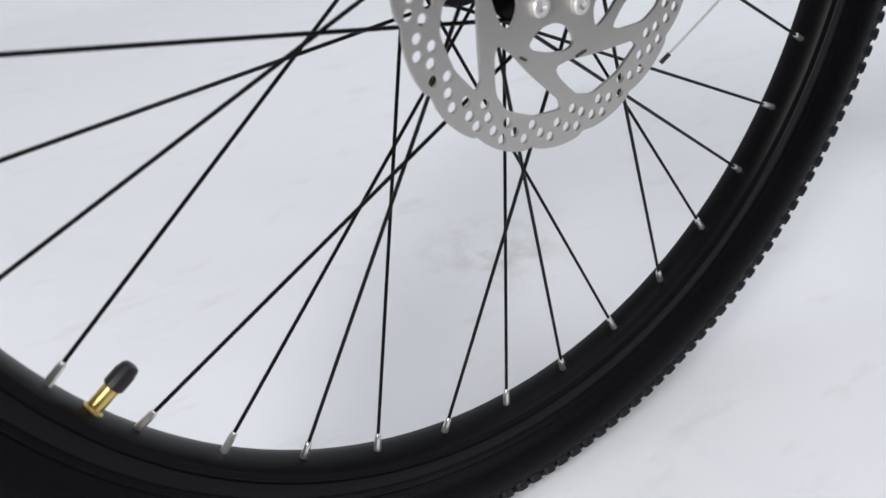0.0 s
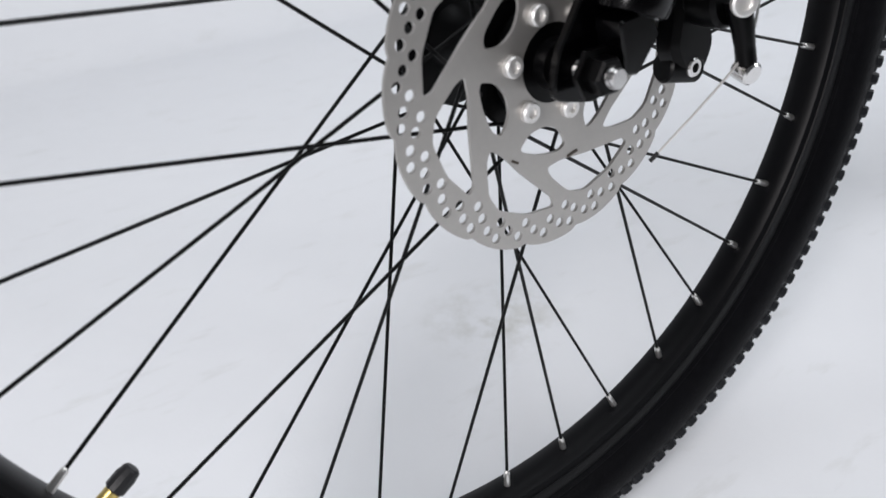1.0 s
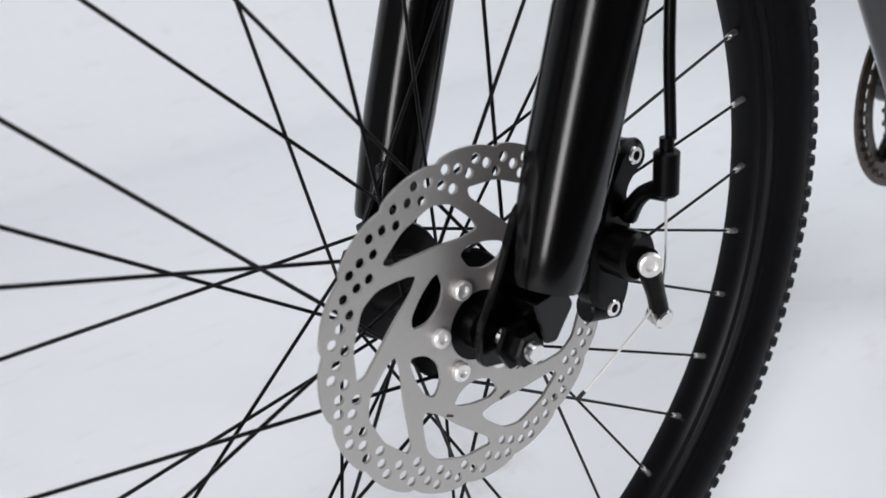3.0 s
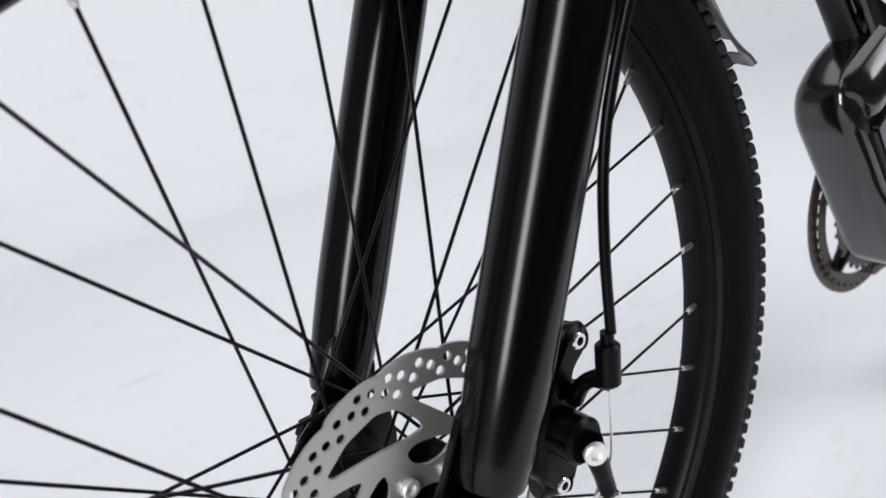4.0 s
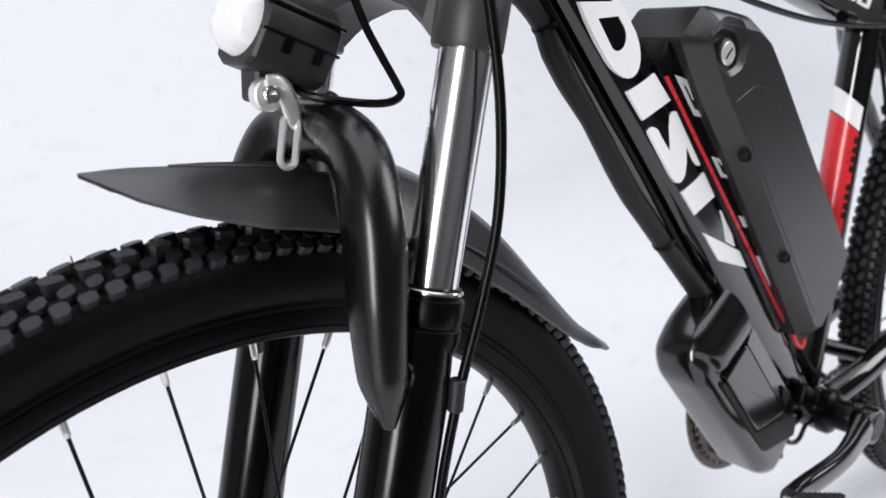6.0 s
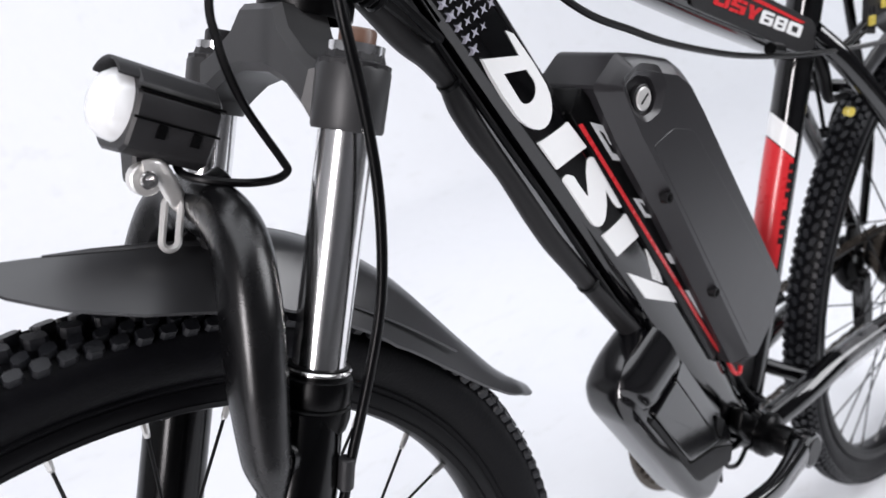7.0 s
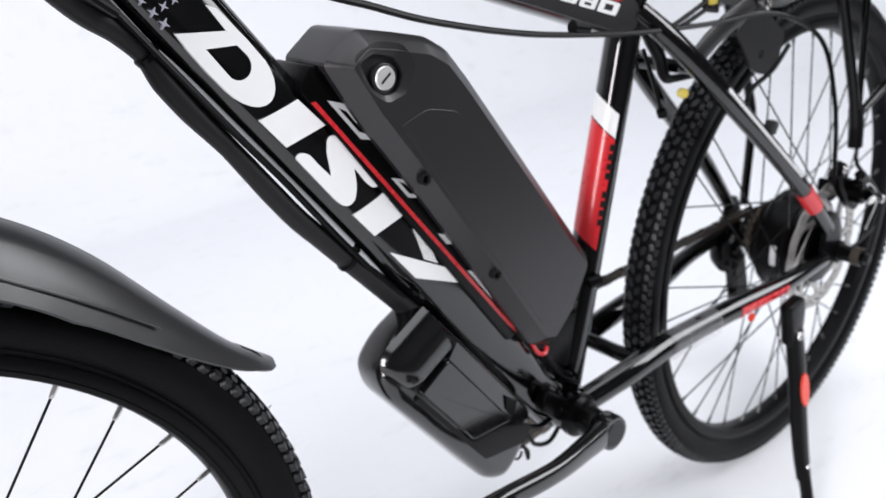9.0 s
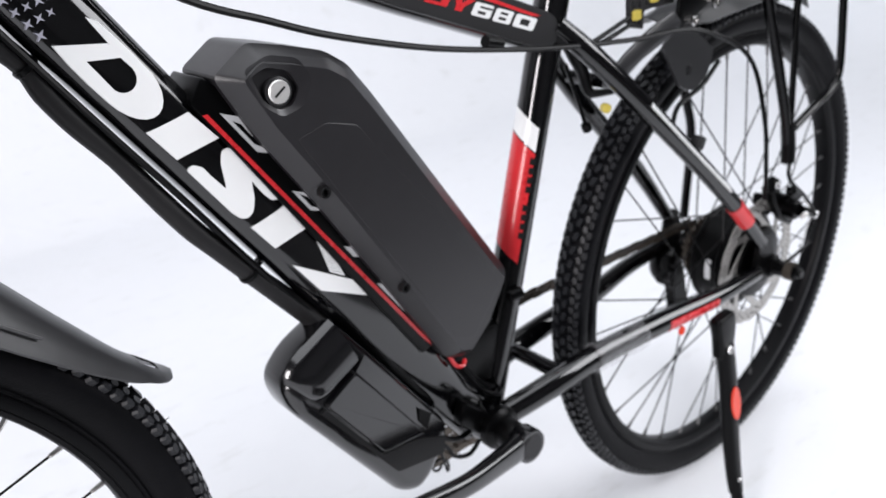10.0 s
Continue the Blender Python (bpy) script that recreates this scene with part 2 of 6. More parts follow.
def lathe(g, profile, seg=32, m=None, closed=False, arc=360.0, start=0.0):
    """Turns (radius, along) pairs round the y axis."""
    full = arc >= 359.9
    steps = seg if full else seg + 1
    verts, faces, n = [], [], len(profile)
    for i in range(steps):
        a = radians(start + arc * i / seg)
        verts += [(r * math.cos(a), y, r * math.sin(a)) for r, y in profile]
    for i in range(seg):
        for k in range(n if closed else n - 1):
            a, b = i * n + k, i * n + (k + 1) % n
            j = (i + 1) % steps
            faces.append((a, b, j * n + (k + 1) % n, j * n + k))
    return g.add(verts, faces, m)


def along(a, b):
    """The pose whose y axis goes from a to b, and the length."""
    a, b = Vector(a), Vector(b)
    q = (b - a).to_track_quat("Y", "Z")
    return Matrix.Translation(a) @ q.to_matrix().to_4x4(), (b - a).length


def rod(g, a, b, r, seg=12, r2=None, m=None, bevel=0.0):
    """A round bar from a to b, with small chamfers."""
    pose_ab, length = along(a, b)
    r2 = r if r2 is None else r2
    e = min(bevel, length * 0.4)
    prof = [(0.00001, 0), (r - e, 0), (r, e), (r2, length - e), (r2 - e, length), (0.00001, length)] if e else [(0.00001, 0), (r, 0), (r2, length), (0.00001, length)]
    return lathe(g, prof, seg, (m @ pose_ab) if m else pose_ab)


def inset(poly, e):
    """A polygon in the plane drawn in by e, corner by corner."""
    out, n = [], len(poly)
    area = sum(poly[i][0] * poly[(i + 1) % n][1] - poly[(i + 1) % n][0] * poly[i][1] for i in range(n))
    s = 1 if area > 0 else -1
    for i in range(n):
        p, q, r = Vector(poly[i - 1]), Vector(poly[i]), Vector(poly[(i + 1) % n])
        a, b = (q - p).normalized(), (r - q).normalized()
        na, nb = Vector((-a.y, a.x)) * s, Vector((-b.y, b.x)) * s
        h = na + nb
        h = h / max(0.35, h.length_squared / 2) if h.length > 1e-6 else na
        out.append(tuple(q + h * e))
    return out


def round_poly(poly, r, n=4):
    """Rounds every corner of a polygon."""
    out, k = [], len(poly)
    for i in range(k):
        p, q, w = Vector(poly[i - 1]), Vector(poly[i]), Vector(poly[(i + 1) % k])
        a, b = p - q, w - q
        d = min(r, a.length * 0.45, b.length * 0.45)
        s, e = q + a.normalized() * d, q + b.normalized() * d
        for j in range(n + 1):
            t = j / n
            out.append(tuple(s * (1 - t) ** 2 + q * (2 * t * (1 - t)) + e * t * t))
    return out


def prism(g, poly, y0, y1, bevel=0.0, m=None):
    """A polygon of (x, z) pairs drawn out from y0 to y1, with chamfered edges."""
    n = len(poly)
    small = inset(poly, bevel) if bevel else poly
    rings = [(small, y0), (poly, y0 + bevel), (poly, y1 - bevel), (small, y1)] if bevel else [(poly, y0), (poly, y1)]
    verts = [(x, y, z) for ring, y in rings for x, z in ring]
    faces = [tuple(range(n)), tuple((len(rings) - 1) * n + k for k in range(n))]
    for i in range(len(rings) - 1):
        for k in range(n):
            faces.append((i * n + k, i * n + (k + 1) % n, (i + 1) * n + (k + 1) % n, (i + 1) * n + k))
    return g.add(verts, faces, m)


def inside(p, poly):
    hit = False
    for (x1, y1), (x2, y2) in zip(poly, poly[1:] + poly[:1]):
        if (y1 > p[1]) != (y2 > p[1]) and p[0] < (x2 - x1) * (p[1] - y1) / (y2 - y1) + x1:
            hit = not hit
    return hit


def plate(g, loops, y0, y1, m=None):
    """A flat plate with holes: loops[0] is its outline, the others are cut through."""
    pts, edges = [], []
    for loop in loops:
        k = len(pts)
        pts += [Vector(p) for p in loop]
        edges += [(k + i, k + (i + 1) % len(loop)) for i in range(len(loop))]
    vs, _, fs, *_ = geometry.delaunay_2d_cdt(pts, edges, [], 0, 1e-7)
    keep = []
    for f in fs:
        c = sum((vs[i] for i in f), Vector((0, 0))) / len(f)
        if inside(c, loops[0]) and not any(inside(c, h) for h in loops[1:]):
            keep.append(tuple(f))
    n = len(vs)
    verts = [(p.x, y0, p.y) for p in vs] + [(p.x, y1, p.y) for p in vs]
    faces = keep + [tuple(n + i for i in reversed(f)) for f in keep]
    count = {}
    for f in keep:
        for a, b in zip(f, f[1:] + f[:1]):
            count[(a, b)] = 1
    faces += [(a, n + a, n + b, b) for a, b in count if (b, a) not in count]
    return g.add(verts, faces, m)


def circle(cx, cz, r, n=12, start=0.0, rx=None, turn=0.0):
    """A loop of points; rx and turn make it an oval."""
    rx = r if rx is None else rx
    out = []
    for k in range(n):
        a = start + 2 * math.pi * k / n
        x, z = rx * math.cos(a), r * math.sin(a)
        out.append((cx + x * math.cos(turn) - z * math.sin(turn), cz + x * math.sin(turn) + z * math.cos(turn)))
    return out


def polar(r, degrees_):
    return (r * math.cos(radians(degrees_)), r * math.sin(radians(degrees_)))


def hex_bolt(g, at, way, r, h, m=None, socket=True):
    """A round socket-head bolt with a hexagonal recess."""
    at, way = Vector(at), Vector(way).normalized()
    pose_ab, _ = along(at, at + way)
    mm = (m @ pose_ab) if m else pose_ab
    e = h * 0.25
    lathe(g, [(0.00001, 0), (r, 0), (r, h - e), (r * 0.86, h), (r * 0.52, h), (r * 0.48, h * 0.45), (0.00001, h * 0.45)], 6 if not socket else 18, mm)

# ---- setting: a white sheet on the floor, drawn up into a backdrop ----
FLOOR_Z = 0.0062


def sheet_backdrop():
    """One sheet: floor, a wide cove and the rise behind, with soft folds."""
    g = Geo()
    nx, xs = 150, [-2.2 + 9.7 * i / 150 for i in range(151)]
    line = [(-0.85 + 2.45 * k / 48, 0.0) for k in range(49)]
    line += [(1.6 + 0.7 * math.sin(radians(a)), 0.7 - 0.7 * math.cos(radians(a))) for a in range(6, 91, 6)]
    line += [(2.3, 0.7 + 2.3 * k / 20) for k in range(1, 21)]
    verts, faces = [], []
    for y, z in line:
        for x in xs:
            far = min(1.0, max(0.0, (abs(y - 0.2) - 0.12) * 2))
            fold = 0.004 * noise.noise(Vector((x * 2.1 + y * 1.3, y * 2.4, z * 1.5))) + 0.0035 * noise.noise(Vector((x * 6 - y * 4, y * 1.5 + x * 2, 3 + z * 2)))
            if z > 0.02:
                verts.append((x, y - fold * 4, z + FLOOR_Z))
            else:
                verts.append((x, y, FLOOR_Z + min(0.0, fold * far - 0.004 * far)))
    n = nx + 1
    for i in range(len(line) - 1):
        for k in range(nx):
            faces.append((i * n + k, i * n + k + 1, (i + 1) * n + k + 1, (i + 1) * n + k))
    g.add(verts, faces)
    ob = part("backdrop", g, SHEET)
    return tagged(ob, "white fabric sheet laid as floor and drawn up behind", "backdrop", kind="structure")


sheet_backdrop()


def room_shell():
    """Plain walls and a ceiling that close the studio."""
    wall = shader("studio_wall_paint", (0.16, 0.16, 0.165), 0.8, var=0.04, scale=5)
    g = Geo()
    prism(g, [(-2.25, -0.06), (7.6, -0.06), (7.6, 3.05), (-2.25, 3.05)], 2.42, 2.52)
    tagged(part("wall_north", g, wall), "plain dark studio wall behind the sheet", "wall", kind="structure")
    g = Geo()
    prism(g, [(-2.25, -0.05), (7.6, -0.05), (7.6, 3.05), (-2.25, 3.05)], -3.12, -3.02)
    tagged(part("wall_south", g, wall), "plain dark studio wall", "wall", kind="structure")
    g = Geo()
    prism(g, [(-2.35, -0.05), (-2.25, -0.05), (-2.25, 3.05), (-2.35, 3.05)], -3.02, 2.42)
    # unseen wall; its lighter grey is set for reflections in the gloss parts
    side_paint = shader("grey_wall_paint", (0.30, 0.30, 0.30), 0.7, var=0.03, scale=5)
    tagged(part("wall_west", g, side_paint), "plain grey wall, unseen, added for reflections", "wall", kind="structure")
    g = Geo()
    prism(g, [(7.6, -0.05), (7.7, -0.05), (7.7, 3.05), (7.6, 3.05)], -3.02, 2.42)
    tagged(part("wall_east", g, wall), "plain dark studio wall", "wall", kind="structure")
    g = Geo()
    prism(g, [(-2.25, -0.06), (7.6, -0.06), (7.6, -0.004), (-2.25, -0.004)], -3.02, 2.42)
    ground = shader("dark_studio_floor", (0.06, 0.06, 0.062), 0.6, var=0.1, scale=8)
    tagged(part("floor", g, ground), "plain dark studio floor under the sheet", "floor", kind="structure")
    g = Geo()
    prism(g, [(-2.35, 3.05), (7.7, 3.05), (7.7, 3.15), (-2.35, 3.15)], -3.12, 2.52)
    tagged(part("ceiling", g, wall), "plain dark studio ceiling", "ceiling", kind="structure")


room_shell()

# ---- the bicycle ----
# x runs from the front wheel to the rear one, the near side is -y
HUB_Z, BASE, REAR_Z = 0.335, 1.0700, 0.3335
RAKE = Vector((0.339, 0, 0.941)).normalized()
STEER_AT = Vector((0.132, 0, 0.62))
STEER = Matrix.Translation(STEER_AT) @ Matrix.Rotation(radians(1.37), 4, RAKE) @ Matrix.Translation(-STEER_AT)
NIPPLE_R, FIRST = 0.2708, -151.1

bicycle = new("bicycle")
tagged(bicycle, "black electric mountain bike with white and red decals", "bicycle")


def rim_mesh():
    g = Geo()
    prof = [(0.2715, -0.0085), (0.2706, -0.004), (0.2704, 0.0), (0.2706, 0.004), (0.2715, 0.0085), (0.2728, 0.0110), (0.2762, 0.0124), (0.2766, 0.0119),
            (0.2774, 0.0119), (0.2778, 0.0129), (0.2838, 0.0138), (0.2858, 0.0132), (0.2855, 0.0115), (0.2820, 0.0105), (0.2805, 0.0), (0.2820, -0.0105),
            (0.2855, -0.0115), (0.2858, -0.0132), (0.2838, -0.0138), (0.2778, -0.0129), (0.2774, -0.0119), (0.2766, -0.0119), (0.2762, -0.0124), (0.2728, -0.0110)]
    return lathe(g, prof, 144, closed=True)


def tyre_mesh():
    """Carcass with a bead line."""
    g = Geo()
    half = [(0.2835, 0.0110), (0.2868, 0.0132), (0.2885, 0.0150), (0.2892, 0.0150), (0.2902, 0.0142), (0.2912, 0.0148), (0.2935, 0.0176), (0.2980, 0.0206), (0.3035, 0.0226),
            (0.3090, 0.0232), (0.3145, 0.0226), (0.3192, 0.0198), (0.3222, 0.0148), (0.3248, 0.0080), (0.3256, 0.0)]
    prof = half + [(r, -y) for r, y in reversed(half[:-1])]
    return lathe(g, prof, 168, closed=False)


def tread_mesh():
    """Knobs in six staggered rows, with a few moulding hairs."""
    g = Geo()
    count = 176

    def knob(angle, y, r0, length, width, height, lean=0.0, skew=0.0, taper=0.78):
        a = radians(angle)
        out = Vector((math.cos(a), 0, math.sin(a)))
        tang = Vector((-math.sin(a), 0, math.cos(a)))
        side = Vector((0, 1, 0))
        n = (out * math.cos(lean) + side * math.sin(lean)).normalized()
        s = tang.cross(n).normalized()
        t = (tang + s * skew).normalized()
        c = out * r0 + side * y
        ring = []
        for h, k in ((-0.0015, 1.0), (height * 0.75, 0.95), (height, taper)):
            for u, v in ((-0.5, -0.3), (-0.3, -0.5), (0.3, -0.5), (0.5, -0.3), (0.5, 0.3), (0.3, 0.5), (-0.3, 0.5), (-0.5, 0.3)):
                ring.append(c + n * h + t * (u * length * k) + s * (v * width * k))
        faces = [tuple(range(16, 24))]
        for i in range(2):
            for k in range(8):
                faces.append((i * 8 + k, i * 8 + (k + 1) % 8, i * 8 + 8 + (k + 1) % 8, i * 8 + 8 + k))
        g.add(ring, faces)

    step = 360 / count
    for i in range(count):
        a = i * step
        big = 1.12 if i % 2 else 0.92
        for s in (-1, 1):
            knob(a + (step / 2 if s > 0 else 0), s * 0.0192, 0.3196, 0.0086, 0.0066 * big, 0.0040, lean=s * 0.66, taper=0.88)
            knob(a + (0 if s > 0 else step / 2), s * 0.0140, 0.3218, 0.0080, 0.0066, 0.0054, lean=s * 0.42, skew=s * 0.22, taper=0.90)
        # moulding hairs
        if i % 5 == 0:
            knob(a + step * 0.5, 0.008 if i % 2 else -0.010, 0.3290, 0.0006, 0.0006, 0.0030 + 0.0008 * (i % 4), taper=0.5)
    # larger blocks along the crown
    middle = 132
    for i in range(middle):
        a = 360 / middle * i
        for s in (-1, 1):
            knob(a + (180 / middle if s > 0 else 0), s * 0.0053, 0.3248, 0.0108, 0.0084, 0.0056, lean=s * 0.12, skew=s * -0.30, taper=0.92)
    return g


def spoke_geo(kind, flange_r, left_y, right_y):
    """One spoke in the plane of a nipple at angle 0. kind: right or left flange, leading or trailing."""
    y = left_y if "L" in kind else right_y
    a = 58 if "+" in kind else -83
    hx, hz = polar(flange_r, a)
    g = Geo()
    end = Vector((NIPPLE_R - 0.0005, 0.0, 0.0))
    hub = Vector((hx, y, hz))
    way = (hub - end).normalized()
    tube(g, [end + way * 0.006, hub - way * 0.003, hub + Vector((0, 0.002 if y > 0 else -0.002, 0))], 0.00098, 8)
    n = Geo()
    tube(n, [end - way * 0.0012, end + way * 0.001, end + way * 0.0070, end + way * 0.0098, end + way * 0.0104], [0.0021, 0.0021, 0.0019, 0.0017, 0.0012], 8)
    return g, n


RIM, TYRE = mesh_of("rim", rim_mesh(), RIM_BLACK, 30), mesh_of("tyre", tyre_mesh(), RUBBER, 34)
TREAD = mesh_of("tread", tread_mesh(), TREAD_RUBBER, 30)


def slimmed(g, high, wide):
    """The same tyre in a lower and narrower size."""
    for k, (x, y, z) in enumerate(g.v):
        r = math.hypot(x, z)
        f = (0.2835 + (r - 0.2835) * high) / r if r > 0.2835 else 1.0
        g.v[k] = (x * f, y * (wide + (1 - wide) * max(0.0, 1 - (r - 0.2835) / 0.012) if r > 0.2835 else 1.0), z * f)
    return g


REAR_TYRE = mesh_of("tyre", slimmed(tyre_mesh(), 0.86, 0.78), RUBBER, 34)
REAR_TREAD = mesh_of("tread", slimmed(tread_mesh(), 0.86, 0.78), TREAD_RUBBER, 30)


def wheel(name, label, place, flange_r, left_y, right_y, first, metal, tyre, tread):
    rim = part(name, RIM, None, bicycle, label, place)
    part("tyre", tyre, None, rim, "black rubber tyre")
    part("tread", tread, None, rim, "black tread blocks in staggered rows, coloured as lit")
    made = {}
    for kind in ("R-", "L+", "R+", "L-"):
        s, n = spoke_geo(kind, flange_r, left_y, right_y)
        made[kind] = mesh_of("spoke", s, SPOKE_BLACK), mesh_of("nipple", n, metal)
    for k in range(36):
        s, n = made[("R-", "L+", "R+", "L-")[k % 4]]
        turn = Matrix.Rotation(-radians(first + 10 * k), 4, "Y")
        part("spoke", s, None, rim, "", turn)
        part("nipple", n, None, rim, "spoke nipple" if k == 0 else "", turn)
    return rim


front_wheel = wheel("front_wheel", "spoked front wheel with black rim and disc brake", STEER @ pose(0, 0, HUB_Z), 0.0316, -0.0253, 0.0325, FIRST, NIPPLE, TYRE, TREAD)
rear_wheel = wheel("rear_wheel", "spoked rear wheel with black rim and hub motor", pose(BASE, 0, REAR_Z), 0.060, -0.034, 0.004, 4.0, DULL_NIPPLE, REAR_TYRE, REAR_TREAD)


def valve():
    g = Geo()
    a = radians(FIRST + 5)
    turn = Matrix.Rotation(-a, 4, "Y")
    lathe(g, [(0.0050, 0.0), (0.0050, 0.0012), (0.0037, 0.002), (0.0037, 0.0125), (0.0032, 0.013), (0.0032, 0.018)], 14, turn @ pose(0.2712, 0, 0, 0, 0, 90))
    v = part("valve_stem", g, BRASS, front_wheel, "brass valve stem")
    c = Geo()
    lathe(c, [(0.0040, 0.0), (0.0048, 0.0008), (0.0048, 0.0078), (0.0044, 0.0090), (0.0040, 0.0112), (0.0030, 0.0122), (0.00001, 0.0126)], 12, turn @ pose(0.2712 - 0.0125, 0, 0, 0, 0, 90))
    part("valve_cap", c, PLASTIC, front_wheel, "black plastic valve cap", sharp=25)


valve()


def rotor_geo(y):
    """A wavy brake disc: drilled band, slanted windows and half-moon openings."""
    waves = 16
    outer = []
    for k in range(waves * 12):
        u = (k % 12) / 12
        outer.append(polar(0.0863 - 0.0024 * (1 - u) ** 4 - 0.0016 * u ** 6, 9.5 + 360 * k / (waves * 12)))
    loops = [outer]
    for k in range(8):
        win = [(0.0478, -140.5), (0.0525, -137.5), (0.0585, -131.5), (0.0645, -126.5), (0.0688, -118.5), (0.0695, -104), (0.0684, -90.5), (0.0640, -91), (0.0505, -113), (0.0462, -130)]
        loops.append(round_poly([polar(r, a + 45 * k) for r, a in win], 0.0028, 3))
    for k in range(6):
        win = [(0.0400, -120), (0.0325, -117), (0.0277, -101), (0.0310, -84), (0.0396, -79), (0.0418, -87), (0.0412, -103), (0.0410, -115)]
        loops.append(round_poly([polar(r, a + 60 * k) for r, a in win], 0.0036, 3))
    loops.append(circle(0, 0, 0.0175, 32))
    drilled = ((0.0780, 2.4), (0.0702, 5.7), (0.0800, 7.1), (0.0742, 9.9), (0.0787, 14.4), (0.0735, 18.9), (0.0812, 19.1), (0.0770, 23.5), (0.0797, 28.5), (0.0733, 31.0), (0.0773, 35.4), (0.0801, 40.0), (0.0742, 43.0))
    for k in range(8):
        for r, a in drilled:
            cx, cz = polar(r, a + 45 * k)
            loops.append(circle(cx, cz, 0.00255, 10))
    g = Geo()
    plate(g, loops, y - 0.0009, y + 0.0009)
    return g


def front_hub():
    rot = part("brake_rotor", rotor_geo(-0.0395), ROTOR_STEEL, front_wheel, "drilled steel brake rotor with wavy edge", sharp=30)
    for k in range(6):
        g = Geo()
        cx, cz = polar(0.0236, 112 + 60 * k)
        hex_bolt(g, (cx, -0.0404, cz), (0, -1, 0), 0.0048, 0.0030)
        part("rotor_bolt", g, SATIN, rot, "silver rotor bolt" if k == 0 else "")
    for r, a0, a1 in ((0.0458, -123, -118), (0.0462, -80, -72)):
        g = Geo()
        loop = [polar(r - 0.0006, a0), polar(r - 0.0006, a1), polar(r + 0.0006, a1), polar(r + 0.0006, a0)]
        prism(g, loop, -0.0409, -0.0400)
        part("etched_mark", g, CHAIN, rot)
    h = Geo()
    lathe(h, [(0.006, -0.046), (0.0105, -0.046), (0.0115, -0.0405), (0.0175, -0.0400), (0.0185, -0.0362), (0.0255, -0.0358), (0.0258, -0.0310), (0.0225, -0.0285), (0.0325, -0.0262), (0.0335, -0.0245), (0.0325, -0.0222), (0.0200, -0.019), (0.0150, -0.010),
              (0.0145, 0.015), (0.0190, 0.027), (0.0325, 0.0305), (0.0335, 0.033), (0.0325, 0.0352), (0.016, 0.040), (0.011, 0.046), (0.006, 0.046)], 40)
    part("hub", h, CAST_BLACK, front_wheel, "black front hub shell")
    a = Geo()
    lathe(a, [(0.00001, -0.0795), (0.0040, -0.0795), (0.0047, -0.078), (0.0047, 0.072), (0.00001, 0.072)], 16)
    part("axle", a, SILVER, front_wheel, "threaded steel axle end")
    for y, s in ((-0.0645, -1), (0.0645, 1)):
        n = Geo()
        lathe(n, [(0.0048, y + s * 0.0110), (0.0072, y + s * 0.0110), (0.0084, y + s * 0.0097), (0.0084, y + s * 0.0027), (0.0118, y + s * 0.0027), (0.0118, y), (0.0048, y)], 6)
        part("axle_nut", n, CAST_BLACK, front_wheel, "black axle nut", sharp=25)


front_hub()


# ---- fork ----
LEG0 = Vector((0.0170, 0, 0.35))
UPPER = Vector((0.004, 0, 0))


def leg_at(z, y=0.0):
    return LEG0 + RAKE * ((z - LEG0.z) / RAKE.z) + Vector((0, y, 0))


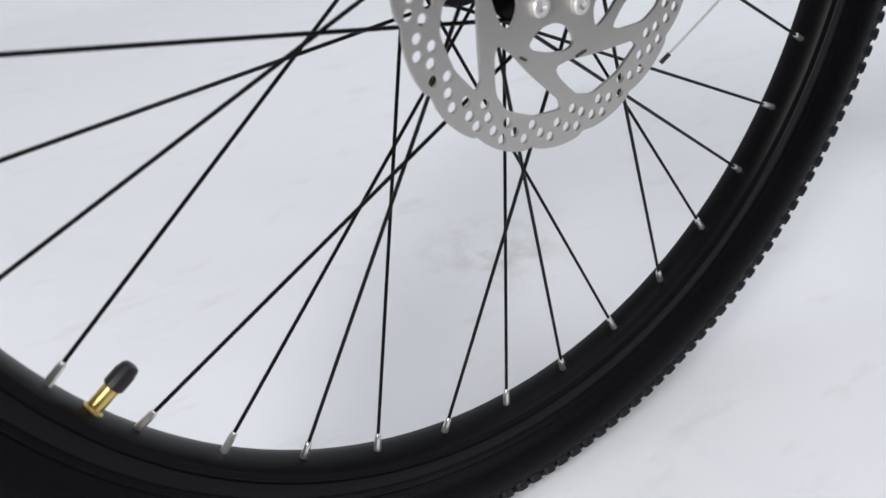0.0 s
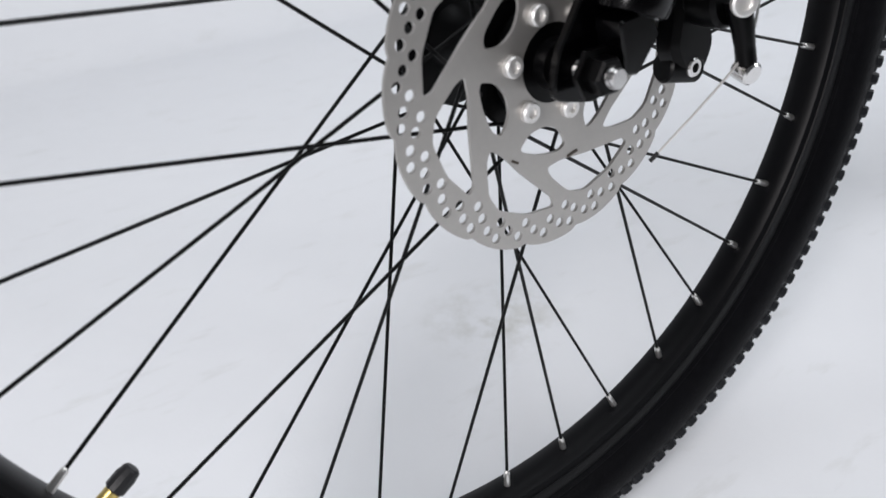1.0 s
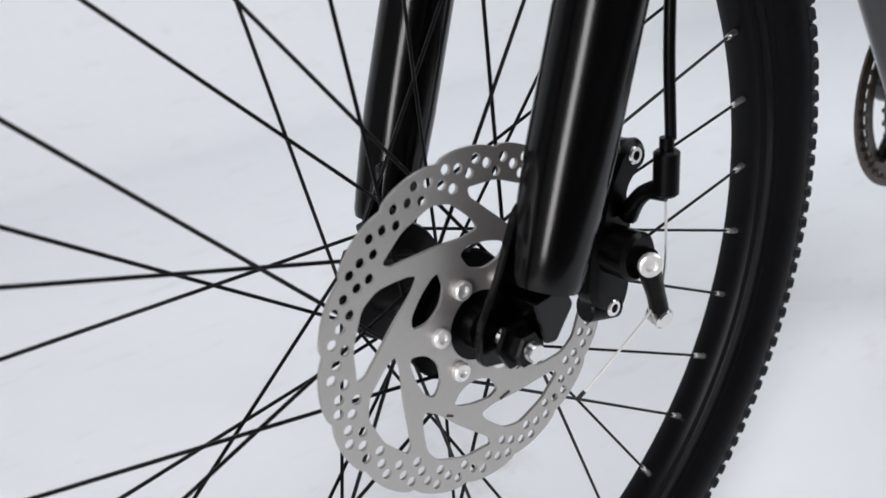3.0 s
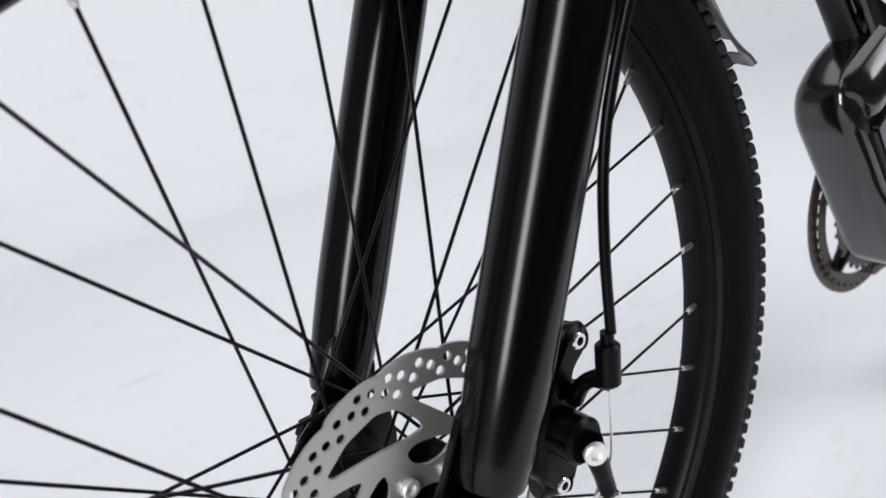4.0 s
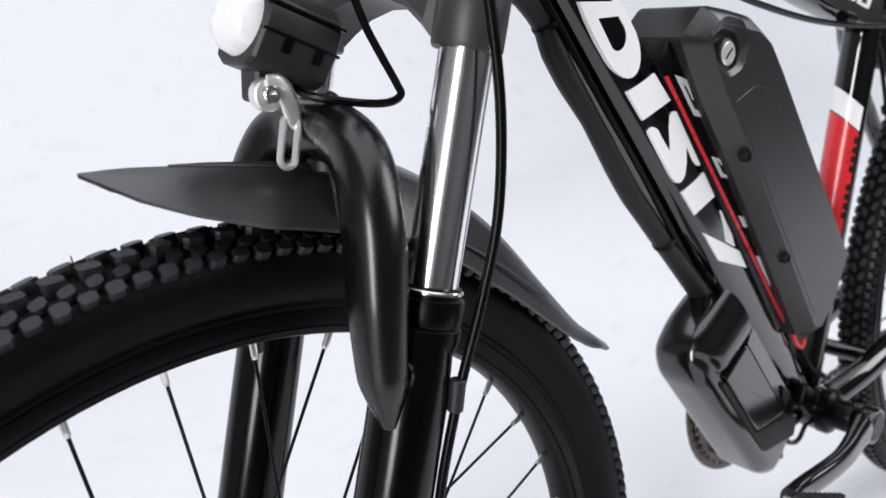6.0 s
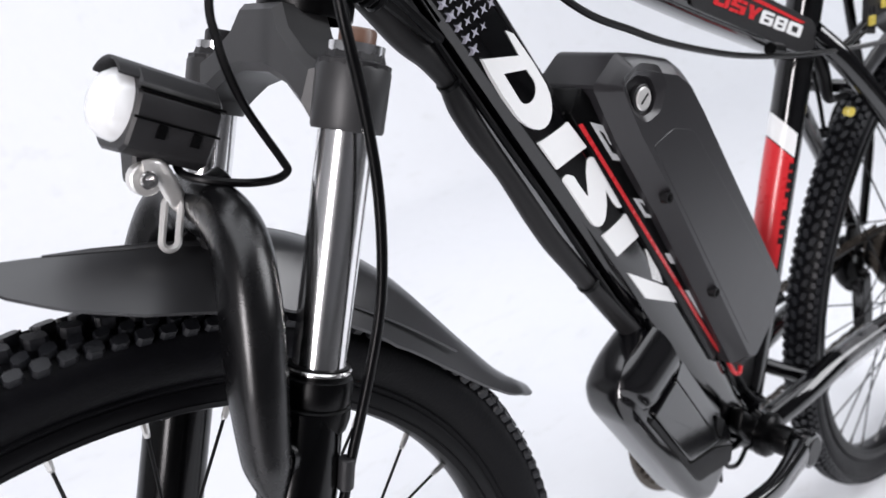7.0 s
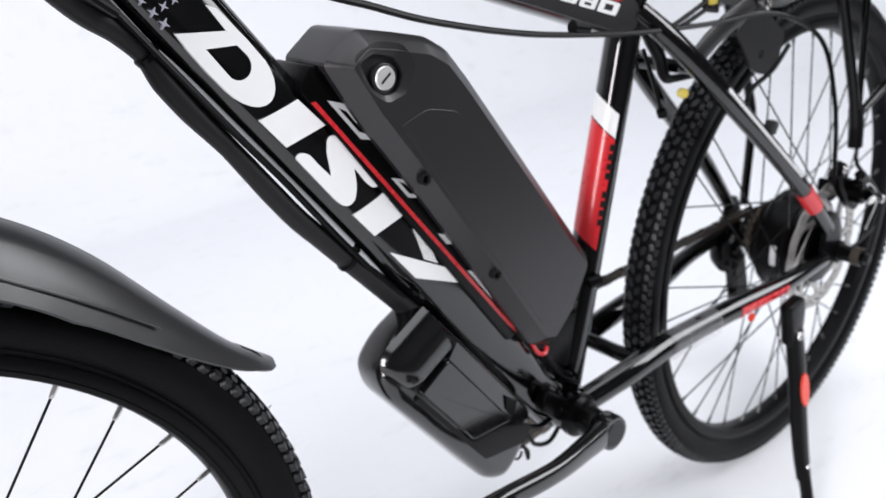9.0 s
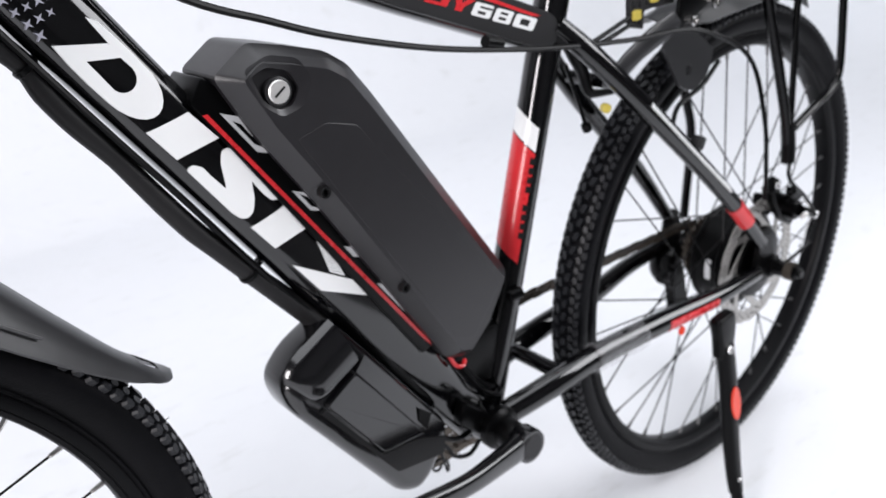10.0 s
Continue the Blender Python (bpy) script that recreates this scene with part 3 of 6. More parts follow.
def fork():
    g = Geo()
    for s in (-1,):
        y = s * 0.065
        pts = [leg_at(z, y) for z in (0.3555, 0.3562, 0.360, 0.372, 0.392, 0.415, 0.50, 0.57, 0.598, 0.604)]
        tube(g, pts, [0.0140, 0.0160, 0.0171, 0.0180, 0.0192, 0.0199, 0.0199, 0.0196, 0.0180, 0.0170], 40, m=STEER)
    leg = part("fork_leg", g, FORK_BLACK, bicycle, "satin black fork lower leg")
    g = Geo()
    pts = [leg_at(z, 0.065) for z in (0.3555, 0.3562, 0.360, 0.372, 0.392, 0.415, 0.50, 0.57, 0.598, 0.604)]
    tube(g, pts, [0.0140, 0.0160, 0.0171, 0.0180, 0.0192, 0.0199, 0.0199, 0.0196, 0.0180, 0.0170], 40, m=STEER)
    leg2 = part("fork_leg", g, FORK_BLACK, bicycle, "satin black fork lower leg")
    for owner, s in ((leg, -1), (leg2, 1)):
        # dropout: a forged tab that reaches forward to the axle
        d = Geo()
        tab = round_poly([(-0.0145, 0.324), (0.012, 0.318), (0.026, 0.336), (0.040, 0.366), (0.032, 0.398), (0.015, 0.394), (0.001, 0.364), (-0.0125, 0.342)], 0.006, 4)
        prism(d, tab, s * 0.0545 - 0.0024, s * 0.0545 + 0.0024, 0.0008, STEER)
        prism(d, round_poly([(0.004, 0.356), (0.009, 0.334), (0.016, 0.332), (0.028, 0.347), (0.022, 0.358)], 0.002, 2), s * 0.066 - 0.009, s * 0.066 + 0.006, 0.001, STEER)
        part("dropout", d, FORK_BLACK, owner)
        # wiper seal in three steps
        w = Geo()
        top = leg_at(0.5965, s * 0.065) + UPPER
        mm, _ = along(top, top + RAKE)
        lathe(w, [(0.0134, 0.0275), (0.0150, 0.0270), (0.0160, 0.0250), (0.0156, 0.0225), (0.0172, 0.0215), (0.0178, 0.0190), (0.0178, 0.0100), (0.0168, 0.0080), (0.0182, 0.0070), (0.0182, 0.0010), (0.0170, -0.004)], 36, STEER @ mm)
        part("wiper_seal", w, CAST_BLACK, owner, "black rubber wiper seal")
        r = Geo()
        lathe(r, [(0.0156, 0.0262), (0.0164, 0.0255), (0.0164, 0.0245), (0.0156, 0.0238)], 32, STEER @ mm)
        part("seal_spring", r, SILVER, owner)
        st = Geo()
        rod(st, leg_at(0.60, s * 0.065) + UPPER, leg_at(0.765, s * 0.065) + UPPER, 0.0134, 40, m=STEER)
        part("stanchion", st, CHROME, bicycle, "polished chrome fork stanchion")
    # brace over the tyre
    n = 8
    ctl = [(0.0775, -0.0730, 0.566), (0.0785, -0.0715, 0.590), (0.0835, -0.0690, 0.627), (0.0905, -0.0640, 0.660), (0.1000, -0.0490, 0.685), (0.1055, -0.0260, 0.695), (0.1065, 0.0, 0.696)]
    ctl += [(x + 0.002, -y * 0.74, z) for x, y, z in reversed(ctl[:-1])]
    wid = [0.004, 0.0125, 0.0152, 0.0158, 0.0156, 0.0152, 0.0148]
    wid += list(reversed(wid[:-1]))
    g = Geo()
    tube(g, smooth_path(ctl, n), spread(wid, n), 24, ratio=0.86, up=(1, 0, 0.0), m=STEER, power=2.3)
    for s in (-1, 1):
        tube(g, [Vector((0.084, s * (0.072 if s < 0 else 0.055), 0.590)), leg_at(0.600, s * 0.066) + Vector((-0.010, 0, -0.015))], [0.010, 0.012], 14, m=STEER)
    br = part("fork_brace", g, BRACE_BLACK, bicycle, "satin black brace arching over the tyre")
    h = Geo()
    rod(h, (0.096, 0, 0.697), (0.124, 0, 0.705), 0.0085, 18, m=STEER, bevel=0.001)
    part("brace_boss", h, CAST_BLACK, br)
    # crown with two clamps and the arched bridge
    g = Geo()
    for s in (-1, 1):
        lo = leg_at(0.7275, s * 0.065) + UPPER
        mm, _ = along(lo, lo + RAKE)
        lathe(g, [(0.0136, 0.0), (0.0166, 0.0), (0.0174, 0.0015), (0.0177, 0.0280), (0.0170, 0.0300), (0.0145, 0.0306), (0.00001, 0.0306)], 36, STEER @ mm)
    cm = Matrix.Translation(leg_at(0.7275) + UPPER) @ Matrix(((RAKE.z, 0, RAKE.x, 0), (0, 1, 0, 0), (-RAKE.x, 0, RAKE.z, 0), (0, 0, 0, 1)))
    prof = [(-0.053, 0.004), (-0.045, 0.010), (-0.030, 0.019), (-0.012, 0.024), (0.012, 0.024), (0.030, 0.019), (0.045, 0.010), (0.053, 0.004), (0.058, 0.028), (0.044, 0.034), (0.026, 0.046), (0.018, 0.058), (-0.018, 0.058), (-0.026, 0.046), (-0.044, 0.034), (-0.058, 0.028)]
    turn = Matrix.Rotation(radians(90), 4, "Z")
    prism(g, prof, -0.017, 0.017, 0.004, STEER @ cm @ turn)
    crown = part("fork_crown", g, CROWN_BLACK, bicycle, "black fork crown bridging the stanchions", sharp=32)
    for s in (-1, 1):
        k = Geo()
        hi = leg_at(0.7275, s * 0.065) + UPPER + RAKE * 0.0306
        mm, _ = along(hi, hi + RAKE)
        lathe(k, [(0.0166, -0.003), (0.0174, -0.001), (0.0174, 0.001), (0.0145, 0.0020), (0.0135, 0.0055), (0.0115, 0.006), (0.00001, 0.006)], 14, STEER @ mm)
        cap = part("top_cap", k, PLASTIC, crown, "ribbed black top cap", sharp=20)
        c = Geo()
        lathe(c, [(0.0092, 0.005), (0.0092, 0.015), (0.0082, 0.0165), (0.00001, 0.0165)], 10, STEER @ mm)
        part("preload_knob", c, BROWN_CAP if s < 0 else PLASTIC, crown, "brown preload knob" if s < 0 else "")
    # steerer, lower headset race
    g = Geo()
    foot = leg_at(0.7275) + UPPER + RAKE * 0.056 + Vector((0.012, 0, -0.003))
    mm, _ = along(foot, foot + RAKE)
    lathe(g, [(0.0245, -0.002), (0.0255, 0.0), (0.0255, 0.008), (0.0235, 0.010), (0.0235, 0.014)], 32, mm)
    part("headset_race", g, CAST_BLACK, bicycle, "black lower headset cup")


fork()

# ---- front mudguard ----
def guard_strip(g, spine, widths, drops, thick=0.0016, steps=10, m=None, slot=None, flat=0.5):
    """An arched strip along the spine (x, z): widths are half-widths, drops how far its sides hang."""
    rings = []
    n = len(spine)
    for i, (x, z) in enumerate(spine):
        a, b = spine[max(0, i - 1)], spine[min(n - 1, i + 1)]
        t = Vector((b[0] - a[0], 0, b[1] - a[1])).normalized()
        up = Vector((0, 1, 0)).cross(t)
        if up.z < 0:
            up = -up
        ring = []
        for inner in (0, 1):
            for k in range(steps + 1):
                q = -1 + 2 * k / steps
                if inner:
                    q = -q
                w, d = widths[i] - inner * thick * 0.6, drops[i]
                fall = d * (0.14 * min(1.0, abs(q) / flat) + 0.86 * max(0.0, (abs(q) - flat) / (1 - flat)) ** 1.15)
                ring.append(Vector((x, q * w, z)) - up * (fall + inner * thick))
        rings.append(ring)
    k = len(rings[0])
    verts = [p for ring in rings for p in ring]
    faces = [tuple(range(k)), tuple((n - 1) * k + j for j in range(k))]
    for i in range(n - 1):
        for j in range(k):
            if slot and slot[0] <= i < slot[1] and slot[2] <= (j if j < steps else 2 * steps - j) < slot[3]:
                continue
            faces.append((i * k + j, i * k + (j + 1) % k, (i + 1) * k + (j + 1) % k, (i + 1) * k + j))
    if slot:
        i0, i1, j0, j1 = slot
        under = 2 * steps + 1
        for i in range(i0, i1):
            for j in (j0, j1):
                faces.append((i * k + j, (i + 1) * k + j, (i + 1) * k + under - j, i * k + under - j))
        for j in range(j0, j1):
            for i in (i0, i1):
                faces.append((i * k + j, i * k + j + 1, i * k + under - j - 1, i * k + under - j))
    g.add(verts, faces, m)


def front_guard():
    g = Geo()
    n = 5
    spine = [(p.x, p.z) for p in smooth_path([(-0.0085, 0, 0.7025), (0.010, 0, 0.7000), (0.032, 0, 0.6955), (0.062, 0, 0.6885), (0.098, 0, 0.6790), (0.130, 0, 0.6685)], n)]
    guard_strip(g, spine, spread([0.0008, 0.0175, 0.0275, 0.0325, 0.0340, 0.0340], n), spread([0.0005, 0.0110, 0.0178, 0.0237, 0.0268, 0.0275], n), m=STEER, flat=0.16)
    blade = part("front_mudguard_blade", g, FENDER, bicycle, "pointed grey-black plastic mudguard blade")
    rib = Geo()
    tube(rib, [Vector((x, 0, z + 0.0002)) for x, z in ((0.030, 0.6960), (0.05, 0.6914), (0.08, 0.6840), (0.11, 0.6750))], [0.0006, 0.0016, 0.0020, 0.0020], 8, ratio=0.6, m=STEER)
    part("rib", rib, FENDER, blade)
    g = Geo()
    spine = [(p.x, p.z) for p in smooth_path([(0.104, 0, 0.686), (0.143, 0, 0.6725), (0.183, 0, 0.6470), (0.219, 0, 0.6125), (0.257, 0, 0.5625), (0.288, 0, 0.5225), (0.306, 0, 0.5045), (0.3155, 0, 0.4955), (0.3205, 0, 0.4915), (0.3225, 0, 0.4898)], n)]
    # a slot goes through the strip near its end
    inside = [i for i, p in enumerate(spine) if 0.2990 < p[0] < 0.3135]
    SLOT = (inside[0], inside[-1], 3, 7)
    guard_strip(g, spine, spread([0.032, 0.034, 0.0345, 0.0330, 0.0290, 0.0240, 0.0225, 0.0195, 0.0130, 0.0030], n), spread([0.032, 0.037, 0.038, 0.036, 0.024, 0.014, 0.008, 0.005, 0.003, 0.0005], n), m=STEER, slot=SLOT)
    tail = part("front_mudguard_tail", g, FENDER, bicycle, "long grey-black plastic mudguard tail")
    # pressed ribs
    for s in (-1, 1):
        r = Geo()
        tube(r, smooth_path([(0.160, s * 0.0310, 0.630), (0.200, s * 0.0300, 0.598), (0.240, s * 0.0265, 0.562)], 4), [0.0011] * 9, 6, m=STEER)
        part("rib", r, FENDER, tail)
    c = Geo()
    rod(c, (0.112, 0, 0.672), (0.116, 0, 0.694), 0.011, 20, m=STEER, bevel=0.002)
    part("mounting_plug", c, PLASTIC, blade)


front_guard()


# ---- headlight on its wire bracket ----
def headlight():
    a, b = Vector((0.0785, 0, 0.7588)), Vector((0.1184, 0, 0.7376))
    mm, length = along(a, b)
    mm = STEER @ mm @ Matrix.Diagonal((0.89, 1, 0.89, 1))
    g = Geo()
    half = [(0.0125, -0.0285), (0.0195, -0.0245), (0.0236, -0.0080), (0.0238, 0.0035), (0.0218, 0.0048), (0.0214, 0.0085), (0.0120, 0.0165)]
    sec = [(-x, z) for x, z in half] + [(x, z) for x, z in reversed(half)]
    prism(g, round_poly(sec, 0.0012, 2), 0.004, length, 0.0015, mm)
    body = part("headlight", g, PLASTIC, bicycle, "black plastic headlight on a wire bracket", sharp=25)
    v = Geo()
    hood = [(0.0222 * math.cos(radians(q)), 0.0196 * math.sin(radians(q)) - 0.001) for q in range(36, 145, 9)]
    hood += [(0.0206 * math.cos(radians(q)), 0.0178 * math.sin(radians(q)) - 0.001) for q in range(144, 35, -9)]
    prism(v, hood, -0.005, length - 0.002, 0.0006, mm)
    part("hood", v, PLASTIC, body, sharp=25)
    lens = Geo()
    lathe(lens, [(0.00001, -0.0085), (0.008, -0.0076), (0.014, -0.0052), (0.0182, -0.0008), (0.0195, 0.0045), (0.00001, 0.005)], 30, mm @ Matrix.Translation((0, -0.0005, -0.0050)))
    part("lens", lens, LENS, body, "milky white headlight lens")
    for e, x in ((1, 0.022), (1, 0.039), (-1, 0.022), (-1, 0.039)):
        h = Geo()
        pose_h = mm @ Matrix.Scale(-e, 4, (1, 0, 0)) @ Matrix.Translation((-0.0222, x - 0.004, -0.0135))
        prism(h, [(-0.0004, -0.0036), (0.0020, -0.0036), (0.0006, 0.0036), (-0.0018, 0.0036)], -0.0021, 0.0021, 0.0, pose_h)
        part("side_slot", h, CAST_BLACK, body)
    # thin black strips paint the shade of the steps along each side
    for k in range(4):
        f = Geo()
        z, e = 0.0055 - 0.0145 * (k % 2), 1 if k < 2 else -1
        prism(f, [(e * 0.0244, z - 0.0007), (e * 0.0200, z - 0.0007), (e * 0.0200, z + 0.0007), (e * 0.0244, z + 0.0007)], 0.0035, length + 0.0005, 0.0, mm)
        part("groove_shade", f, CAST_BLACK, body)
    foot = Geo()
    prism(foot, round_poly([(0.0760, 0.7155), (0.088, 0.7125), (0.097, 0.7235), (0.080, 0.738)], 0.003, 3), -0.006, 0.010, 0.0015, STEER)
    part("foot", foot, PLASTIC, body)
    # bent strip from the foot, and the long closed loop that hooks on the brace
    w = Geo()
    strip = smooth_path([(0.0790, -0.013, 0.7235), (0.0850, -0.0135, 0.7225), (0.0890, -0.012, 0.7150), (0.0925, -0.010, 0.7050), (0.0975, -0.006, 0.7020), (0.1030, 0, 0.7010)], 6)
    tube(w, strip, 0.0050, 12, ratio=0.30, up=(0, 1, 0.0), m=STEER)
    part("bracket_strip", w, SATIN, body, "bent chrome bracket strip")
    w = Geo()
    top, low = Vector((0.0895, -0.010, 0.7030)), Vector((0.0830, -0.013, 0.6880))
    ring = []
    for k in range(28):
        q = 2 * math.pi * k / 28
        c = top if math.cos(q) > 0 else low
        ring.append(c + Vector((0.0040 * math.sin(q), 0, -0.0012 * math.sin(q))) + (top - low).normalized() * (0.0042 * math.cos(q)))
    tube(w, ring, 0.0019, 8, closed=True, m=STEER)
    part("wire_bracket", w, SATIN, body, "long chrome wire loop")
    sc = Geo()
    grip = [0.0078 + (0.0001 if k % 2 else -0.0001) for k in range(36)]
    knurl = [(grip[k] * math.cos(math.tau * k / 36), grip[k] * math.sin(math.tau * k / 36)) for k in range(36)]
    prism(sc, knurl, -0.0125, -0.0055, 0.0006, STEER @ Matrix.Translation((0.0800, 0, 0.7190)))
    knob = part("clamp_knob", sc, SATIN, body, "knurled steel clamp knob")
    sc = Geo()
    hex_bolt(sc, STEER @ Vector((0.0800, -0.0125, 0.7190)), (0, -1, 0), 0.0044, 0.0030)
    part("knob_bolt", sc, SILVER, knob)
    t = Geo()
    tube(t, smooth_path([(0.0985, -0.006, 0.7260), (0.0975, -0.012, 0.7170), (0.1050, -0.022, 0.7128), (0.1201, -0.030, 0.7081), (0.1354, -0.030, 0.7055), (0.1434, -0.030, 0.7076), (0.1420, -0.030, 0.7132), (0.1343, -0.030, 0.7292), (0.1282, -0.030, 0.7429), (0.1232, -0.030, 0.7597), (0.1212, -0.030, 0.7753), (0.1222, -0.030, 0.7950), (0.140, -0.03, 0.84)], 7), 0.0021, 8)
    part("headlight_cable", t, CABLE, bicycle, "thin black headlight cable")


headlight()


# ---- front brake caliper and its cable ----
def caliper(name, m, label):
    g = Geo()
    outline = round_poly([(0.058, 0.330), (0.066, 0.318), (0.082, 0.316), (0.088, 0.330), (0.083, 0.345), (0.090, 0.362), (0.086, 0.380), (0.098, 0.390), (0.096, 0.404), (0.082, 0.402), (0.070, 0.384), (0.062, 0.360)], 0.005, 3)
    prism(g, outline, -0.058, -0.0435, 0.003, m)
    prism(g, [(x * 1.0, z) for x, z in round_poly([(0.060, 0.335), (0.078, 0.325), (0.086, 0.345), (0.080, 0.378), (0.066, 0.370)], 0.006, 3)], -0.0335, -0.020, 0.003, m)
    prism(g, round_poly([(0.082, 0.345), (0.090, 0.350), (0.088, 0.376), (0.080, 0.372)], 0.002, 2), -0.046, -0.030, 0.001, m)
    body = part(name, g, CAST_BLACK, bicycle, label, sharp=30)
    c = Geo()
    rod(c, (0.0745, -0.056, 0.3525), (0.0745, -0.074, 0.3525), 0.0125, 28, m=m, bevel=0.002)
    part("piston_housing", c, CAST_BLACK, body)
    arm = Geo()
    tube(arm, smooth_path([(0.0745, -0.0765, 0.3540), (0.0765, -0.0785, 0.3440), (0.0790, -0.0795, 0.3330), (0.0805, -0.0800, 0.3255)], 5), spread([0.0085, 0.0072, 0.0062, 0.0064], 5), 16, ratio=0.75, m=m)
    lever = part("brake_lever_arm", arm, CAST_BLACK, body, "black brake arm")
    b = Geo()
    hex_bolt(b, (0.0700, -0.0830, 0.3535), (-0.45, -0.89, 0), 0.0060, 0.0030, m)
    part("pivot_bolt", b, SATIN, body, "silver pivot bolt")
    b = Geo()
    rod(b, (0.0810, -0.0755, 0.3225), (0.0800, -0.0850, 0.3200), 0.0055, 16, m=m, bevel=0.001)
    part("cable_clamp", b, SILVER, lever, "silver cable clamp bolt")
    for (x, z), big in (((0.0915, 0.3965), 0.0078), ((0.0735, 0.3205), 0.0078)):
        b = Geo()
        rod(b, (x - 0.012, -0.048, z + 0.001), (x + 0.007, -0.052, z - 0.002), big, 18, m=m, bevel=0.0012)
        part("mounting_bolt", b, CAST_BLACK, body)
        b = Geo()
        hex_bolt(b, (x - 0.001, -0.056, z), (0, -1, 0), 0.0046, 0.003, m)
        part("washer_bolt", b, SILVER, body)
    s = Geo()
    tube(s, smooth_path([(0.082, -0.060, 0.368), (0.082, -0.066, 0.378), (0.083, -0.072, 0.3835), (0.0862, -0.0795, 0.385)], 5), spread([0.0050, 0.0042, 0.0042, 0.0060], 5), 12, m=m)
    st = part("cable_stop", s, CAST_BLACK, body)
    s = Geo()
    rod(s, (0.0862, -0.0795, 0.3820), (0.0866, -0.0797, 0.4040), 0.0062, 14, m=m, bevel=0.0012)
    rod(s, (0.0866, -0.0797, 0.4040), (0.0866, -0.0797, 0.4100), 0.0034, 12, m=m)
    part("barrel_adjuster", s, CAST_BLACK, st, "black barrel adjuster")
    w = Geo()
    tube(w, smooth_path([(0.0862, -0.0795, 0.384), (0.0863, -0.0797, 0.362), (0.0855, -0.0795, 0.343), (0.0800, -0.0795, 0.3300), (0.0735, -0.0790, 0.3235), (0.0600, -0.0725, 0.3070), (0.0410, -0.0640, 0.2865)], 6), 0.0007, 6, m=m)
    part("inner_wire", w, SATIN, body, "thin steel brake wire")
    e = Geo()
    rod(e, (0.0425, -0.0647, 0.2881), (0.0390, -0.0630, 0.2843), 0.0011, 8, m=m)
    part("wire_end_cap", e, PLASTIC, body)
    return body


caliper("front_brake_caliper", STEER, "black mechanical front disc brake caliper")


def front_cable():
    g = Geo()
    tube(g, smooth_path([(0.158, -0.075, 0.870), (0.1500, -0.089, 0.790), (0.1530, -0.090, 0.745), (0.1535, -0.090, 0.700), (0.1470, -0.089, 0.654), (0.1330, -0.087, 0.614), (0.1150, -0.083, 0.569), (0.0985, -0.081, 0.523), (0.0915, -0.080, 0.490), (0.0890, -0.080, 0.450), (0.0905, -0.0795, 0.408)], 7), 0.0027, 10)
    cable = part("front_brake_cable", g, CABLE, bicycle, "black brake cable looping down to the caliper")
    c = Geo()
    rod(c, (0.1115, -0.083, 0.562), (0.1155, -0.0836, 0.578), 0.0042, 12, bevel=0.0006)
    part("cable_guide", c, PLASTIC, cable)


front_cable()

# ---- frame ----
def dt(u, n, y=0.0):
    """A place by the down tube: u runs down along it, n up off it, y sideways."""
    return Vector((0.574 * u + 0.819 * n, y, -0.819 * u + 0.574 * n))


DT_POSE = Matrix(((0.574, 0, 0.819, 0), (0, 1, 0, 0), (-0.819, 0, 0.574, 0), (0, 0, 0, 1)))
BB = Vector((0.612, 0, 0.306))


def soft_prism(g, poly, y0, y1, r, steps=4, m=None):
    """A prism whose edges are rounded with radius r."""
    rings = []
    for k in range(steps + 1):
        a = radians(90 * k / steps)
        rings.append((inset(poly, r * (1 - math.sin(a))), y0 + r * (1 - math.cos(a))))
    for k in range(steps, -1, -1):
        a = radians(90 * k / steps)
        rings.append((inset(poly, r * (1 - math.sin(a))), y1 - r * (1 - math.cos(a))))
    n = len(poly)
    verts = [(x, y, z) for ring, y in rings for x, z in ring]
    faces = [tuple(range(n)), tuple((len(rings) - 1) * n + k for k in range(n))]
    for i in range(len(rings) - 1):
        for k in range(n):
            faces.append((i * n + k, i * n + (k + 1) % n, (i + 1) * n + (k + 1) % n, (i + 1) * n + k))
    return g.add(verts, faces, m)


def pinch(g, u0, u1, least, mid=0.0, far=False):
    """Narrows a piece sideways towards its nose, from u1 down to u0."""
    for k, (x, y, z) in enumerate(g.v):
        q = min(1.0, max(0.0, (0.574 * x - 0.819 * z - u0) / (u1 - u0)))
        f = least + (1 - least) * math.sqrt(q * (2 - q))
        g.v[k] = (x, mid + (y - mid) * f if y < mid or far else y, z)
    return g


